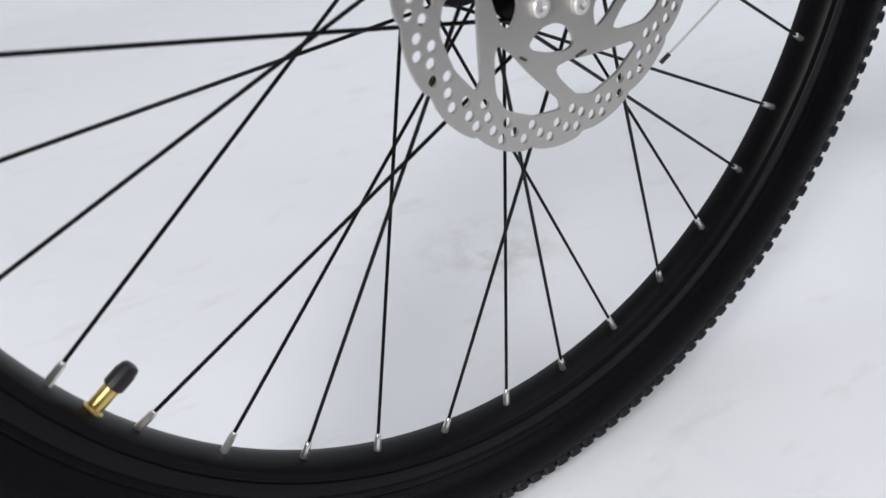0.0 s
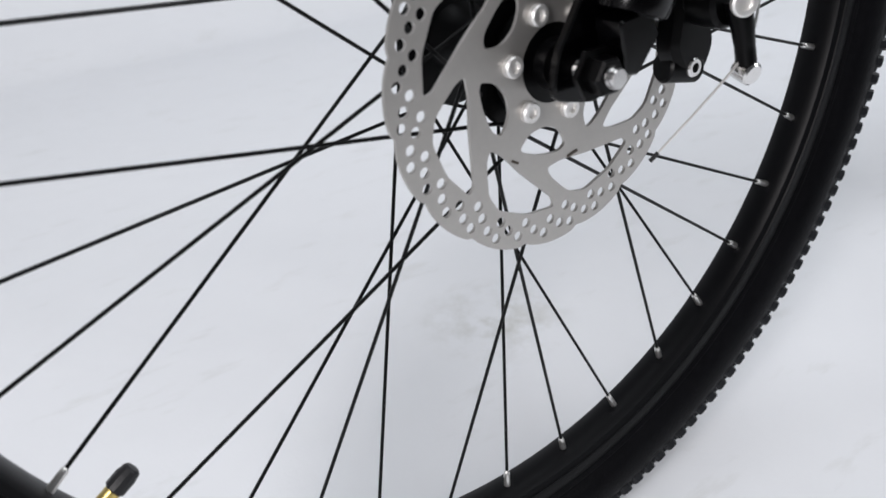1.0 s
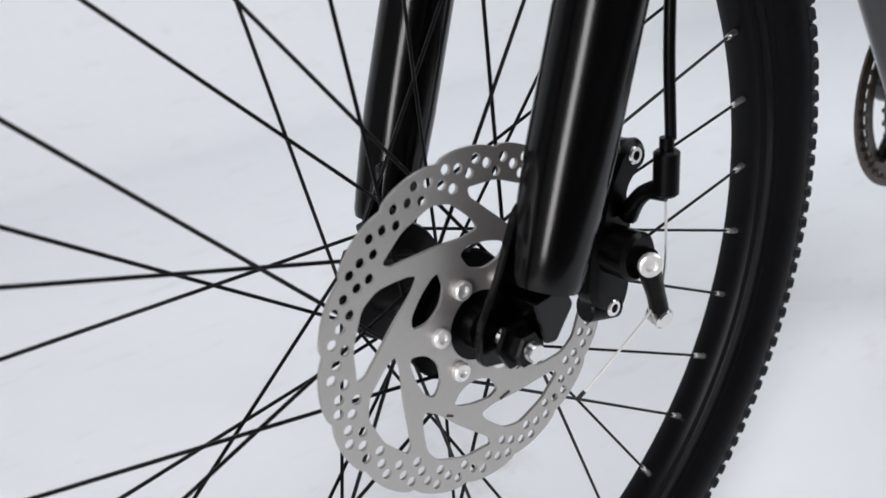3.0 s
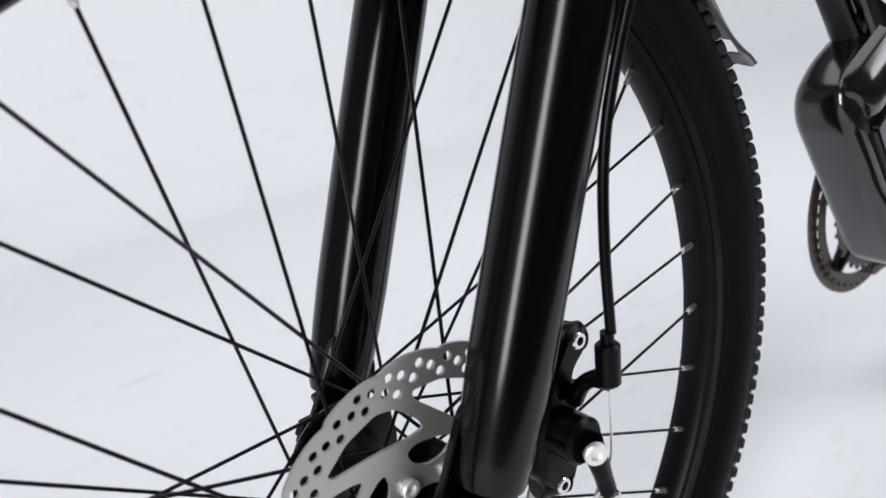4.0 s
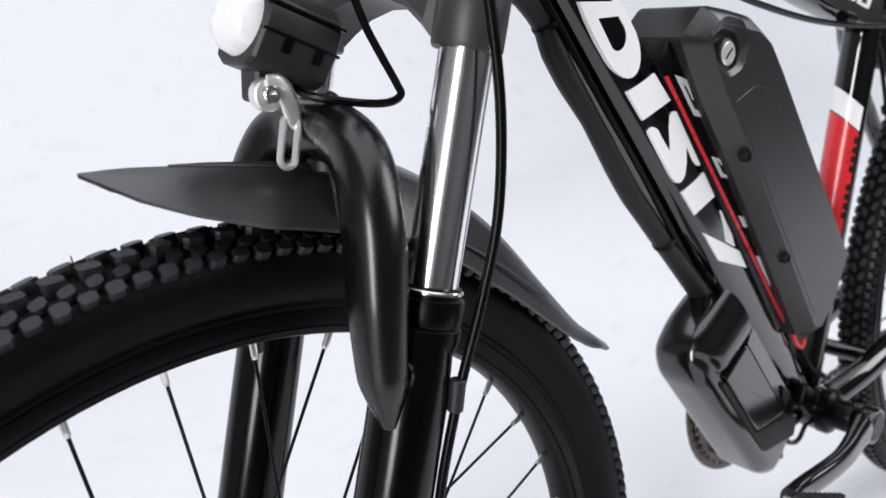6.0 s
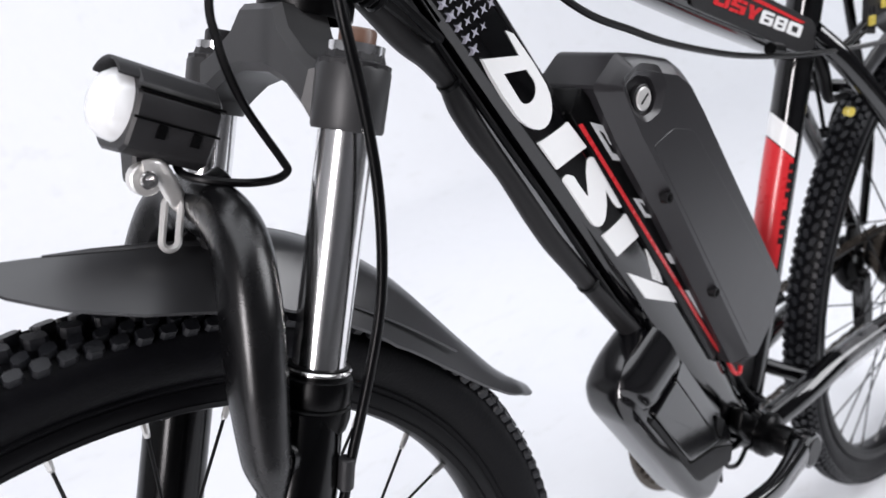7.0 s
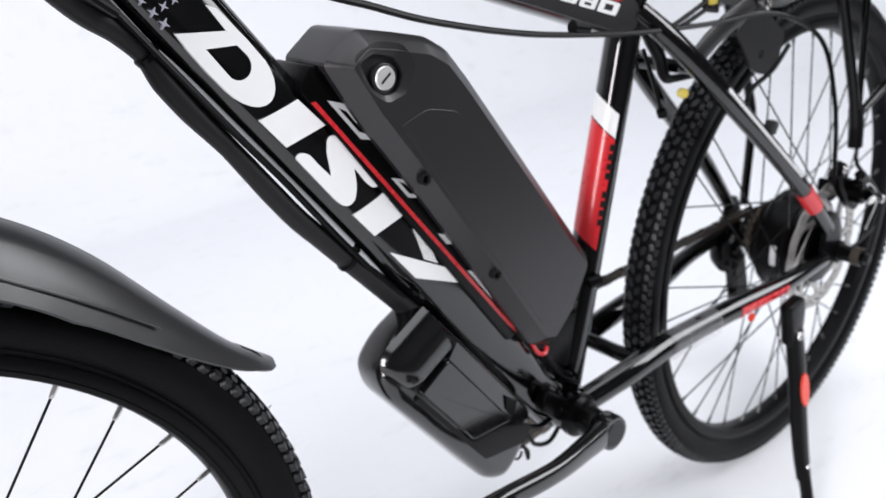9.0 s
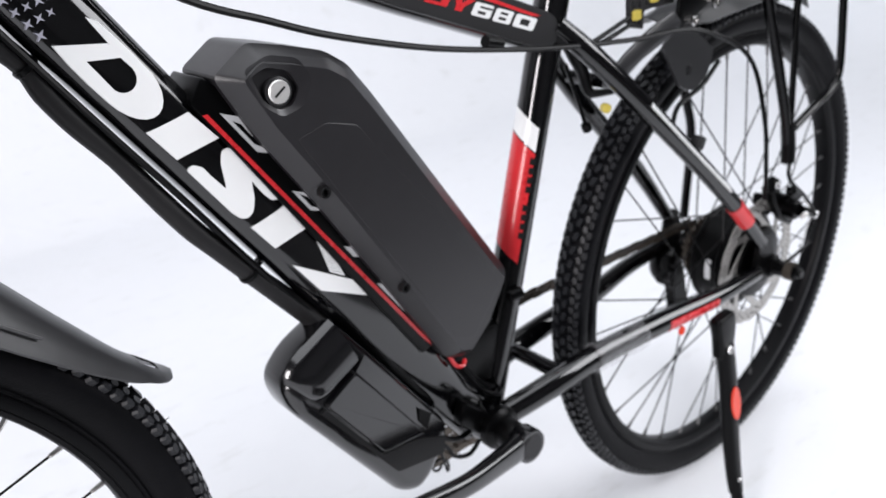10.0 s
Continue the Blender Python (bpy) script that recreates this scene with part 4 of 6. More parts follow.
def frame_tubes():
    g = Geo()
    pts = [dt(u, n) for u, n in ((-0.640, 0.678), (-0.56, 0.678), (-0.45, 0.677), (-0.30, 0.675), (-0.15, 0.6735), (0.0, 0.6725), (0.06, 0.672), (0.105, 0.672))]
    tube(g, pts, [0.0205, 0.0210, 0.0212, 0.0212, 0.0212, 0.0212, 0.0210, 0.0200], 48, ratio=1.2, up=(0.819, 0, 0.574), power=2.9)
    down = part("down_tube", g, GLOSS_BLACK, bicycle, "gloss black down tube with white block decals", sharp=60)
    g = Geo()
    tube(g, [(0.225, 0, 0.872), (0.40, 0, 0.798), (0.56, 0, 0.7365), (0.66, 0, 0.7000), (0.731, 0, 0.6735)], [0.017, 0.0175, 0.0180, 0.0180, 0.0170], 36, ratio=1.15, up=(0, 0, 1), power=3.0)
    top = part("top_tube", g, GLOSS_BLACK, bicycle, "gloss black top tube with red and white marks", sharp=60)
    g = Geo()
    axis = Vector((0.110, 0, 0.40))
    rod(g, (0.6315, 0, 0.30), Vector((0.6315, 0, 0.30)) + axis * 1.16, 0.0168, 32)
    seat = part("seat_tube", g, GLOSS_BLACK, bicycle, "gloss black seat tube with white and red bands")
    g = Geo()
    foot = leg_at(0.7275) + UPPER + RAKE * 0.066 + Vector((0.012, 0, -0.003))
    rod(g, foot, foot + RAKE * 0.13, 0.0225, 36)
    part("head_tube", g, GLOSS_BLACK, bicycle, "gloss black head tube")
    g = Geo()
    rod(g, (BB.x, -0.036, BB.z), (BB.x, 0.036, BB.z), 0.0215, 32, bevel=0.001)
    part("bottom_bracket", g, GLOSS_BLACK, bicycle, "black bottom bracket shell")
    for s in (-1, 1):
        g = Geo()
        tube(g, smooth_path([(0.628, s * 0.028, 0.306), (0.690, s * 0.040, 0.319), (0.760, s * 0.044, 0.326), (0.860, s * 0.052, 0.327), (0.950, s * 0.066, 0.330), (1.040, s * 0.070, 0.333)], 5), spread([0.0120, 0.0125, 0.0125, 0.0120, 0.0105, 0.0085], 5), 20, ratio=1.15, up=(0, 0, 1))
        stay = part("chain_stay", g, GLOSS_BLACK, bicycle, "gloss black chain stay")
        h = Geo()
        tube(h, smooth_path([(0.733, s * 0.014, 0.682), (0.765, s * 0.030, 0.650), (0.835, s * 0.046, 0.583), (0.960, s * 0.060, 0.466), (1.045, s * 0.069, 0.372)], 5), spread([0.0095, 0.0100, 0.0100, 0.0095, 0.0080], 5), 20, ratio=1.1, up=(0, 0, 1))
        st = part("seat_stay", h, GLOSS_BLACK, bicycle, "gloss black seat stay")
        d = Geo()
        prism(d, round_poly([(1.030, 0.322), (1.050, 0.316), (1.074, 0.318), (1.078, 0.345), (1.062, 0.380), (1.040, 0.386), (1.034, 0.350)], 0.006, 3), s * 0.069 - 0.0035, s * 0.069 + 0.0035, 0.001)
        part("rear_dropout", d, CAST_BLACK, stay)
        if s < 0:
            r = Geo()
            tube(r, [Vector((0.9860, -0.0628, 0.4390)), Vector((1.0120, -0.0655, 0.4100))], 0.0100, 20, ratio=1.08, up=(0, 0, 1))
            part("red_band", r, RED, st, "red band")
            r = Geo()
            tube(r, [Vector((0.868, -0.0532, 0.3275)), Vector((0.948, -0.0662, 0.3308))], [0.0124, 0.0112], 20, ratio=1.15, up=(0, 0, 1))
            for k, (x, y, z) in enumerate(r.v):
                ridge = 0.3285 + 0.033 * (x - 0.868)
                r.v[k] = (x, y, min(z, ridge + 0.003))
            part("red_band", r, RED, stay, "red band")
            # loose clear film left on the stay
            w = Geo()
            pts = [Vector((0.752 + 0.006 * k, -0.0440 - 0.0004 * k, 0.3258)) for k in range(14)]
            tube(w, pts, [0.0152 + 0.0016 * noise.noise(Vector((k * 0.7, 1.3, 0))) for k in range(14)], 20, ratio=1.12, up=(0, 0, 1))
            for k, (x, y, z) in enumerate(w.v):
                w.v[k] = tuple(Vector((x, y, z)) + 0.0022 * Vector((0, noise.noise(Vector((x * 160, y * 200, z * 200))), noise.noise(Vector((x * 150, y * 190 + 7, z * 200))) - 0.4)))
            part("film_wrap", w, FILM, stay, "crumpled clear plastic film")
            # a row of small marks that cannot be read
            way = (Vector((0.960, -0.060, 0.466)) - Vector((0.835, -0.046, 0.583)))
            for k in range(27):
                b = Geo()
                q = -0.06 + 0.040 * k
                c = Vector((0.835, -0.046, 0.583)) + way * q + Vector((0.0022, -0.0094, 0.0022))
                mm, _ = along(c, c + way)
                prism(b, [(-0.0050, -0.0016), (0.0044, -0.0016), (0.0050, 0.0010), (-0.0044, 0.0010)], 0.0, 0.0046 if k % 3 else 0.0052, 0.0, mm @ Matrix.Rotation(radians(40), 4, "Y"))
                part("white_mark", b, WHITE, st)
    g = Geo()
    rod(g, (0.706, -0.040, 0.325), (0.706, 0.040, 0.325), 0.0085, 16)
    part("chain_stay_bridge", g, GLOSS_BLACK, bicycle)
    g = Geo()
    rod(g, (0.800, -0.040, 0.617), (0.800, 0.040, 0.617), 0.007, 16)
    part("seat_stay_bridge", g, GLOSS_BLACK, bicycle)
    return down, top, seat


down_tube, top_tube, seat_tube = frame_tubes()


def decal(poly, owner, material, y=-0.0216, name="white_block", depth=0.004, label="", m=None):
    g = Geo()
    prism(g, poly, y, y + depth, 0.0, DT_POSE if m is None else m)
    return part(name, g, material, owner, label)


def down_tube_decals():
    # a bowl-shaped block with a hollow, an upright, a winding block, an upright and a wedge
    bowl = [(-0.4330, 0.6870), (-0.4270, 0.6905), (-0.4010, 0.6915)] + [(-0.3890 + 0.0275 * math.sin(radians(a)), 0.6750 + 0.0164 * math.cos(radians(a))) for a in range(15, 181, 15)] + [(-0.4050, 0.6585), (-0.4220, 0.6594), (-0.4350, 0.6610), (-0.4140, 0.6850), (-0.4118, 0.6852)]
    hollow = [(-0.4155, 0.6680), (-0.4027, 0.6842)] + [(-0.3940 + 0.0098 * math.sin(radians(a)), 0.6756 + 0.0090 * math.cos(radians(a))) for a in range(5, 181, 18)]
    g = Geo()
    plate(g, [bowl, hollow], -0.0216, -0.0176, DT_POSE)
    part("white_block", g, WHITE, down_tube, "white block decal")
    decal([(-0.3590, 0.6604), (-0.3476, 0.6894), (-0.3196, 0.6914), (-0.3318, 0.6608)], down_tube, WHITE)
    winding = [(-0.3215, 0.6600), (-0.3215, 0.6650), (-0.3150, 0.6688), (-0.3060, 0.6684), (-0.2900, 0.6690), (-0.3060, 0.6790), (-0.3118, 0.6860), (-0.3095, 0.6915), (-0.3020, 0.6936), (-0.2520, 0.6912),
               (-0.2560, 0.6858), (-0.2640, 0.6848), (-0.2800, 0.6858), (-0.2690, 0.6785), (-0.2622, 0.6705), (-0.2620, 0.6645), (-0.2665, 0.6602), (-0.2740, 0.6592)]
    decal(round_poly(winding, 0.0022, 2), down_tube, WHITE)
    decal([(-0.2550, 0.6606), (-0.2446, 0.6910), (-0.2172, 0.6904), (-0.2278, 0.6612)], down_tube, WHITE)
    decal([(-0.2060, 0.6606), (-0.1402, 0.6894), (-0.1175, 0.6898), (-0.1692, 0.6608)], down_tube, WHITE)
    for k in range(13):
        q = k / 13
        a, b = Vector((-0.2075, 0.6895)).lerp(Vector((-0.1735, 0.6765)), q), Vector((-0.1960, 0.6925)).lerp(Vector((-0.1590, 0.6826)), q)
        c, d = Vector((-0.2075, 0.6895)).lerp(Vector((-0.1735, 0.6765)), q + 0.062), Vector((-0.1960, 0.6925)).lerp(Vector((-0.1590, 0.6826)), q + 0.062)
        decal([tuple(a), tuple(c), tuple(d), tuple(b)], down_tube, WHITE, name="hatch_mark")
    # little four-pointed stars
    for i in range(13):
        for k in range(5):
            u, nn = -0.443 - 0.0088 * i - 0.0025 * k - 0.0044 * (k % 2), 0.6610 + 0.0070 * k
            r = 0.0038 - 0.0004 * ((i + k) % 3)
            star = []
            for q in range(8):
                star.append((u + (r if q % 2 == 0 else r * 0.3) * math.cos(radians(45 * q + 20)), nn + (r if q % 2 == 0 else r * 0.3) * math.sin(radians(45 * q + 20))))
            decal(star, down_tube, STAR_GREY, name="star_mark", y=-0.0212, label="pale star mark" if i + k == 0 else "")
    # gear cable under the tube
    g = Geo()
    tube(g, smooth_path([dt(-0.52, 0.6490, -0.012), dt(-0.411, 0.6463, -0.012), dt(-0.36, 0.6453, -0.012), dt(-0.31, 0.6450, -0.012), dt(-0.248, 0.6430, -0.012), dt(-0.18, 0.6430, -0.010), dt(-0.12, 0.6460, -0.010)], 6), 0.0025, 8)
    part("gear_cable", g, CABLE, bicycle, "black gear cable under the down tube")


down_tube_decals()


def upper_decals():
    # seat tube: white chevron over a red band, with bars for the small writing
    base, tip = Vector((0.6315, 0, 0.30)), Vector((0.7415, 0, 0.70))
    way = (tip - base).normalized()

    def band(t0, t1, material, label, r=0.01705, a0=-200, a1=20, slant=0.0):
        g = Geo()
        mm, _ = along(base, tip)
        steps = 22
        verts, faces = [], []
        for k in range(steps + 1):
            a = radians(a0 + (a1 - a0) * k / steps)
            lift = slant * math.cos(a - radians(150))
            for t in (t0 + lift, t1 + lift):
                verts.append((r * math.cos(a), t, r * math.sin(a)))
        for k in range(steps):
            faces.append((2 * k, 2 * k + 1, 2 * k + 3, 2 * k + 2))
        g.add(verts, faces, mm)
        return part("seat_tube_band", g, material, seat_tube, label)

    band(0.172, 0.2820, RED, "red band", a0=20, a1=205, slant=0.012)
    band(0.2835, 0.3065, WHITE, "white band", a0=20, a1=205, slant=0.012)
    mm, _ = along(base, tip)
    for k in range(9):
        b = Geo()
        prism(b, [(-0.0030, 0.0164), (0.0030, 0.0164), (0.0030, 0.0174), (-0.0030, 0.0174)], 0.190 + 0.0092 * k, 0.1965 + 0.0092 * k, 0.0, mm @ Matrix.Rotation(radians(66), 4, "Y"))
        if k != 4:
            part("dark_mark", b, RUBBER_GREY, seat_tube)
    # top tube: rounded end plate, red stripe, red and white slanted marks
    a, b = Vector((0.66, 0, 0.7000)), Vector((0.731, 0, 0.6735))
    w = (b - a).normalized()
    tp = Matrix.Translation(b) @ Matrix(((w.x, 0, -w.z, 0), (0, 1, 0, 0), (w.z, 0, w.x, 0), (0, 0, 0, 1)))
    g = Geo()
    prism(g, round_poly([(-0.22, -0.0165), (-0.012, -0.0165), (0.000, -0.004), (-0.004, 0.0105), (-0.016, 0.0165), (-0.22, 0.0165)], 0.008, 4), -0.0190, -0.0170, 0.0004, tp)
    panel = part("name_panel", g, PLASTIC, top_tube, "matt black panel with red and white slanted marks")
    g = Geo()
    prism(g, [(-0.22, 0.0085), (-0.040, 0.0085), (-0.030, 0.0110), (-0.22, 0.0125)], -0.0196, -0.0188, 0.0, tp)
    part("red_stripe", g, RED, panel, "red stripe")
    gap = [(0.27, 0.26), (0.73, 0.26), (0.73, 0.74), (0.27, 0.74)]
    low, high = [(0.27, 0.20), (0.73, 0.20), (0.73, 0.42), (0.27, 0.42)], [(0.27, 0.60), (0.73, 0.60), (0.73, 0.80), (0.27, 0.80)]
    block = [(0, 0.08), (0.08, 0), (0.92, 0), (1, 0.08), (1, 0.92), (0.92, 1), (0.08, 1), (0, 0.92)]
    hooked = [(0, 0.08), (0.08, 0), (0.92, 0), (1, 0.08), (1, 0.62), (0.30, 0.62), (0.30, 0.78), (1, 0.78), (1, 0.92), (0.92, 1), (0.08, 1), (0, 0.92)]
    forked = [(0.28, 0), (0.60, 0), (0.62, 0.36), (1, 1), (0.70, 1), (0.48, 0.58), (0.36, 1), (0.04, 1), (0.26, 0.40)]
    winding = [(0, 0), (0.92, 0), (1, 0.10), (1, 0.60), (0.32, 0.62), (0.32, 0.78), (1, 0.78), (1, 1), (0.08, 1), (0, 0.90), (0, 0.40), (0.68, 0.38), (0.68, 0.22), (0, 0.22)]
    for x, z, wide, loops, mat in ((-0.190, -0.0080, 0.022, [block, gap], RED), (-0.165, -0.0075, 0.024, [winding], RED), (-0.1385, -0.0070, 0.0235, [forked], RED),
                                   (-0.1135, -0.0064, 0.0215, [hooked, low], WHITE), (-0.0880, -0.0058, 0.0210, [block, low, high], WHITE), (-0.0630, -0.0050, 0.0265, [block, gap], WHITE)):
        g = Geo()
        plate(g, [[(x + wide * p + 0.0034 * q, z + 0.0116 * q + 0.0009 * p) for p, q in loop] for loop in loops], -0.0196, -0.0188, tp)
        part("slanted_mark", g, mat, panel, "red mark" if mat is RED else "white mark")
    # cable along the top tube
    g = Geo()
    tube(g, smooth_path([(0.26, -0.035, 0.830), (0.36, -0.034, 0.759), (0.43, -0.030, 0.7305), (0.484, -0.030, 0.7115), (0.57, -0.028, 0.6890), (0.655, -0.026, 0.6735), (0.727, -0.028, 0.6640), (0.81, -0.040, 0.658), (0.90, -0.055, 0.655), (0.985, -0.066, 0.615), (1.020, -0.072, 0.540), (1.032, -0.074, 0.470), (1.035, -0.074, 0.435)], 7), 0.0026, 8)
    cable = part("rear_brake_cable", g, CABLE, bicycle, "black rear brake cable along the top tube")
    g = Geo()
    rod(g, (0.632, -0.024, 0.684), (0.652, -0.024, 0.679), 0.0058, 12, bevel=0.001)
    part("cable_guide", g, CAST_BLACK, cable)


upper_decals()


# ---- cable sleeve from the handlebar to the controller ----
def sleeve():
    g = Geo()
    n = 6
    run = [(-0.66, 0.628, 0.0120), (-0.56, 0.632, 0.0115), (-0.505, 0.6355, 0.0100), (-0.476, 0.6375, 0.0090), (-0.455, 0.6420, 0.0078), (-0.434, 0.6435, 0.0073), (-0.415, 0.6395, 0.0084), (-0.390, 0.6373, 0.0080), (-0.355, 0.6370, 0.0070),
           (-0.310, 0.6344, 0.0080), (-0.280, 0.6335, 0.0082), (-0.255, 0.6348, 0.0080), (-0.222, 0.6364, 0.0078), (-0.190, 0.6390, 0.0086), (-0.150, 0.6415, 0.0090), (-0.130, 0.6430, 0.0090)]
    ctl, wid = [dt(u, nn, -0.004) for u, nn, r in run], [r for u, nn, r in run]
    tube(g, smooth_path(ctl, n), spread(wid, n), 18)
    s = part("cable_sleeve", g, SLEEVE, bicycle, "black rubber sleeve round the controller cables")
    for u, nn, r in ((-0.4335, 0.6435, 0.0078), (-0.2215, 0.6364, 0.0083)):
        t = Geo()
        c = dt(u, nn, -0.005)
        mm, _ = along(c, c + dt(1, 0))
        lathe(t, [(r, -0.002), (r + 0.001, -0.0015), (r + 0.001, 0.0015), (r, 0.002)], 20, mm)
        prism(t, [(-0.003, r), (0.003, r), (0.003, r + 0.004), (-0.003, r + 0.004)], -0.002, 0.002, 0.0, mm)
        part("zip_tie", t, CABLE, s)
    # coil wrap by the head tube
    c = Geo()
    pts = []
    a, b = Vector((0.175, -0.028, 0.808)), Vector((0.222, -0.022, 0.782))
    w = (b - a).normalized()
    p = w.orthogonal().normalized()
    q = w.cross(p)
    for k in range(12 * 9):
        t = k / (12 * 9 - 1)
        ang = 2 * math.pi * 9 * t
        pts.append(a + (b - a) * t + p * (0.0085 * math.cos(ang)) + q * (0.0085 * math.sin(ang)))
    tube(c, pts, 0.0021, 6)
    part("coil_wrap", c, CABLE, bicycle, "black spiral cable wrap")
    for k, (y, dz) in enumerate(((-0.022, 0.0), (-0.030, 0.004))):
        h = Geo()
        tube(h, smooth_path([(0.100, y - 0.03, 0.850), (0.150, y - 0.012, 0.818 + dz), (0.175, y - 0.004, 0.808 + dz), (0.222, y + 0.004, 0.782 + dz), (0.262, y + 0.010, 0.752)], 6), 0.0030, 8)
        part("control_cable", h, CABLE, bicycle, "black control cable")


sleeve()


# ---- controller box under the down tube ----
def controller():
    g = Geo()
    poly = round_poly([(-0.146, 0.6480), (-0.154, 0.6080), (-0.148, 0.5810), (-0.126, 0.5705), (0.040, 0.5690), (0.060, 0.5810), (0.060, 0.6060), (0.040, 0.6480)], 0.014, 5)
    soft_prism(g, poly, -0.040, 0.013, 0.013, 5, DT_POSE)
    pinch(g, -0.160, -0.085, 0.55, -0.006, True)
    box = part("controller_box", g, BOX_GLOSS, bicycle, "gloss black plastic controller box under the frame", sharp=50)
    p = Geo()
    soft_prism(p, round_poly([(-0.104, 0.6268), (-0.1070, 0.5905), (-0.018, 0.5895), (0.011, 0.6255)], 0.004, 4), -0.0418, -0.036, 0.0016, 3, DT_POSE)
    part("side_panel", p, BOX_GLOSS, box, "gloss black side panel", sharp=12)
    p = Geo()
    corners = [(-0.104, 0.6276), (0.012, 0.6263), (0.030, 0.643), (-0.106, 0.643)]
    p.add([(u, y, n) for y in (-0.0416, -0.036) for u, n in corners], [(0, 1, 2, 3), (4, 5, 6, 7), (0, 1, 5, 4), (1, 2, 6, 5), (2, 3, 7, 6), (3, 0, 4, 7)], DT_POSE)
    for k, (x, y, z) in enumerate(p.v):
        if 0.819 * x + 0.574 * z > 0.635 and y < -0.04:
            p.v[k] = (x, y + 0.0022, z)
    part("upper_panel", p, BOX_GLOSS, box, sharp=12)
    p = Geo()
    prism(p, [(-0.016, 0.6385), (0.001, 0.6425), (0.009, 0.6290), (-0.006, 0.6300)], -0.0424, -0.039, 0.0, DT_POSE)
    part("dark_label", p, CAST_BLACK, box, "small dark label")
    # smooth rounded bulge at the nose
    p = Geo()
    across, up = 16, 18
    verts = []
    for j in range(up + 1):
        v = j / up
        end = math.sqrt(1 - (1 - min(1.0, v / 0.35)) ** 2)
        for i in range(across + 1):
            q = -1 + 2 * i / across
            half = 0.0235 * (0.55 + 0.45 * end)
            verts.append((-0.1315 + half * q + 0.006 * (0.5 - v) * -1, -0.0350 - 0.0115 * math.sqrt(max(0.0, 1 - abs(q) ** 2.4)) * end, 0.5850 + 0.0555 * v - 0.006 * q * v))
    wide = across + 1
    faces = [(j * wide + i, j * wide + i + 1, (j + 1) * wide + i + 1, (j + 1) * wide + i) for j in range(up) for i in range(across)]
    faces.append(tuple(up * wide + i for i in range(wide)))
    p.add(verts, faces, DT_POSE)
    pinch(p, -0.160, -0.085, 0.62, -0.006)
    part("nose_bulge", p, BOX_GLOSS, box, sharp=50)
    # flat dark strip: the shading of the sloped step is put into its colour
    s = Geo()
    prism(s, round_poly([(-0.106, 0.5885), (-0.107, 0.5835), (0.012, 0.5835), (0.050, 0.6220), (0.038, 0.6355), (0.012, 0.6185), (-0.018, 0.5875)], 0.003, 2), -0.0414, -0.037, 0.0, DT_POSE)
    part("panel_shade", s, RUBBER_GREY, box, "dark strip standing for the shaded step under the side panel")
    for points, r in (([(0.050, 0.630), (0.076, 0.6295), (0.0915, 0.628), (0.109, 0.640), (0.108, 0.662)], 0.0024), ([(0.052, 0.634), (0.068, 0.637), (0.082, 0.646), (0.090, 0.662)], 0.0030)):
        w = Geo()
        tube(w, smooth_path([dt(u, n, -0.022) for u, n in points], 6), r, 8)
        part("wire_lead", w, CABLE, box)
    w = Geo()
    pts = [dt(0.0885 + 0.0085 * math.cos(a * 0.52), 0.6120 + 0.0075 * math.sin(a * 0.52), -0.020 + 0.0008 * a) for a in range(14)]
    tube(w, smooth_path([dt(0.066, 0.624, -0.022)] + pts, 2), 0.0014, 6)
    part("wire_loop", w, CABLE, box)


controller()


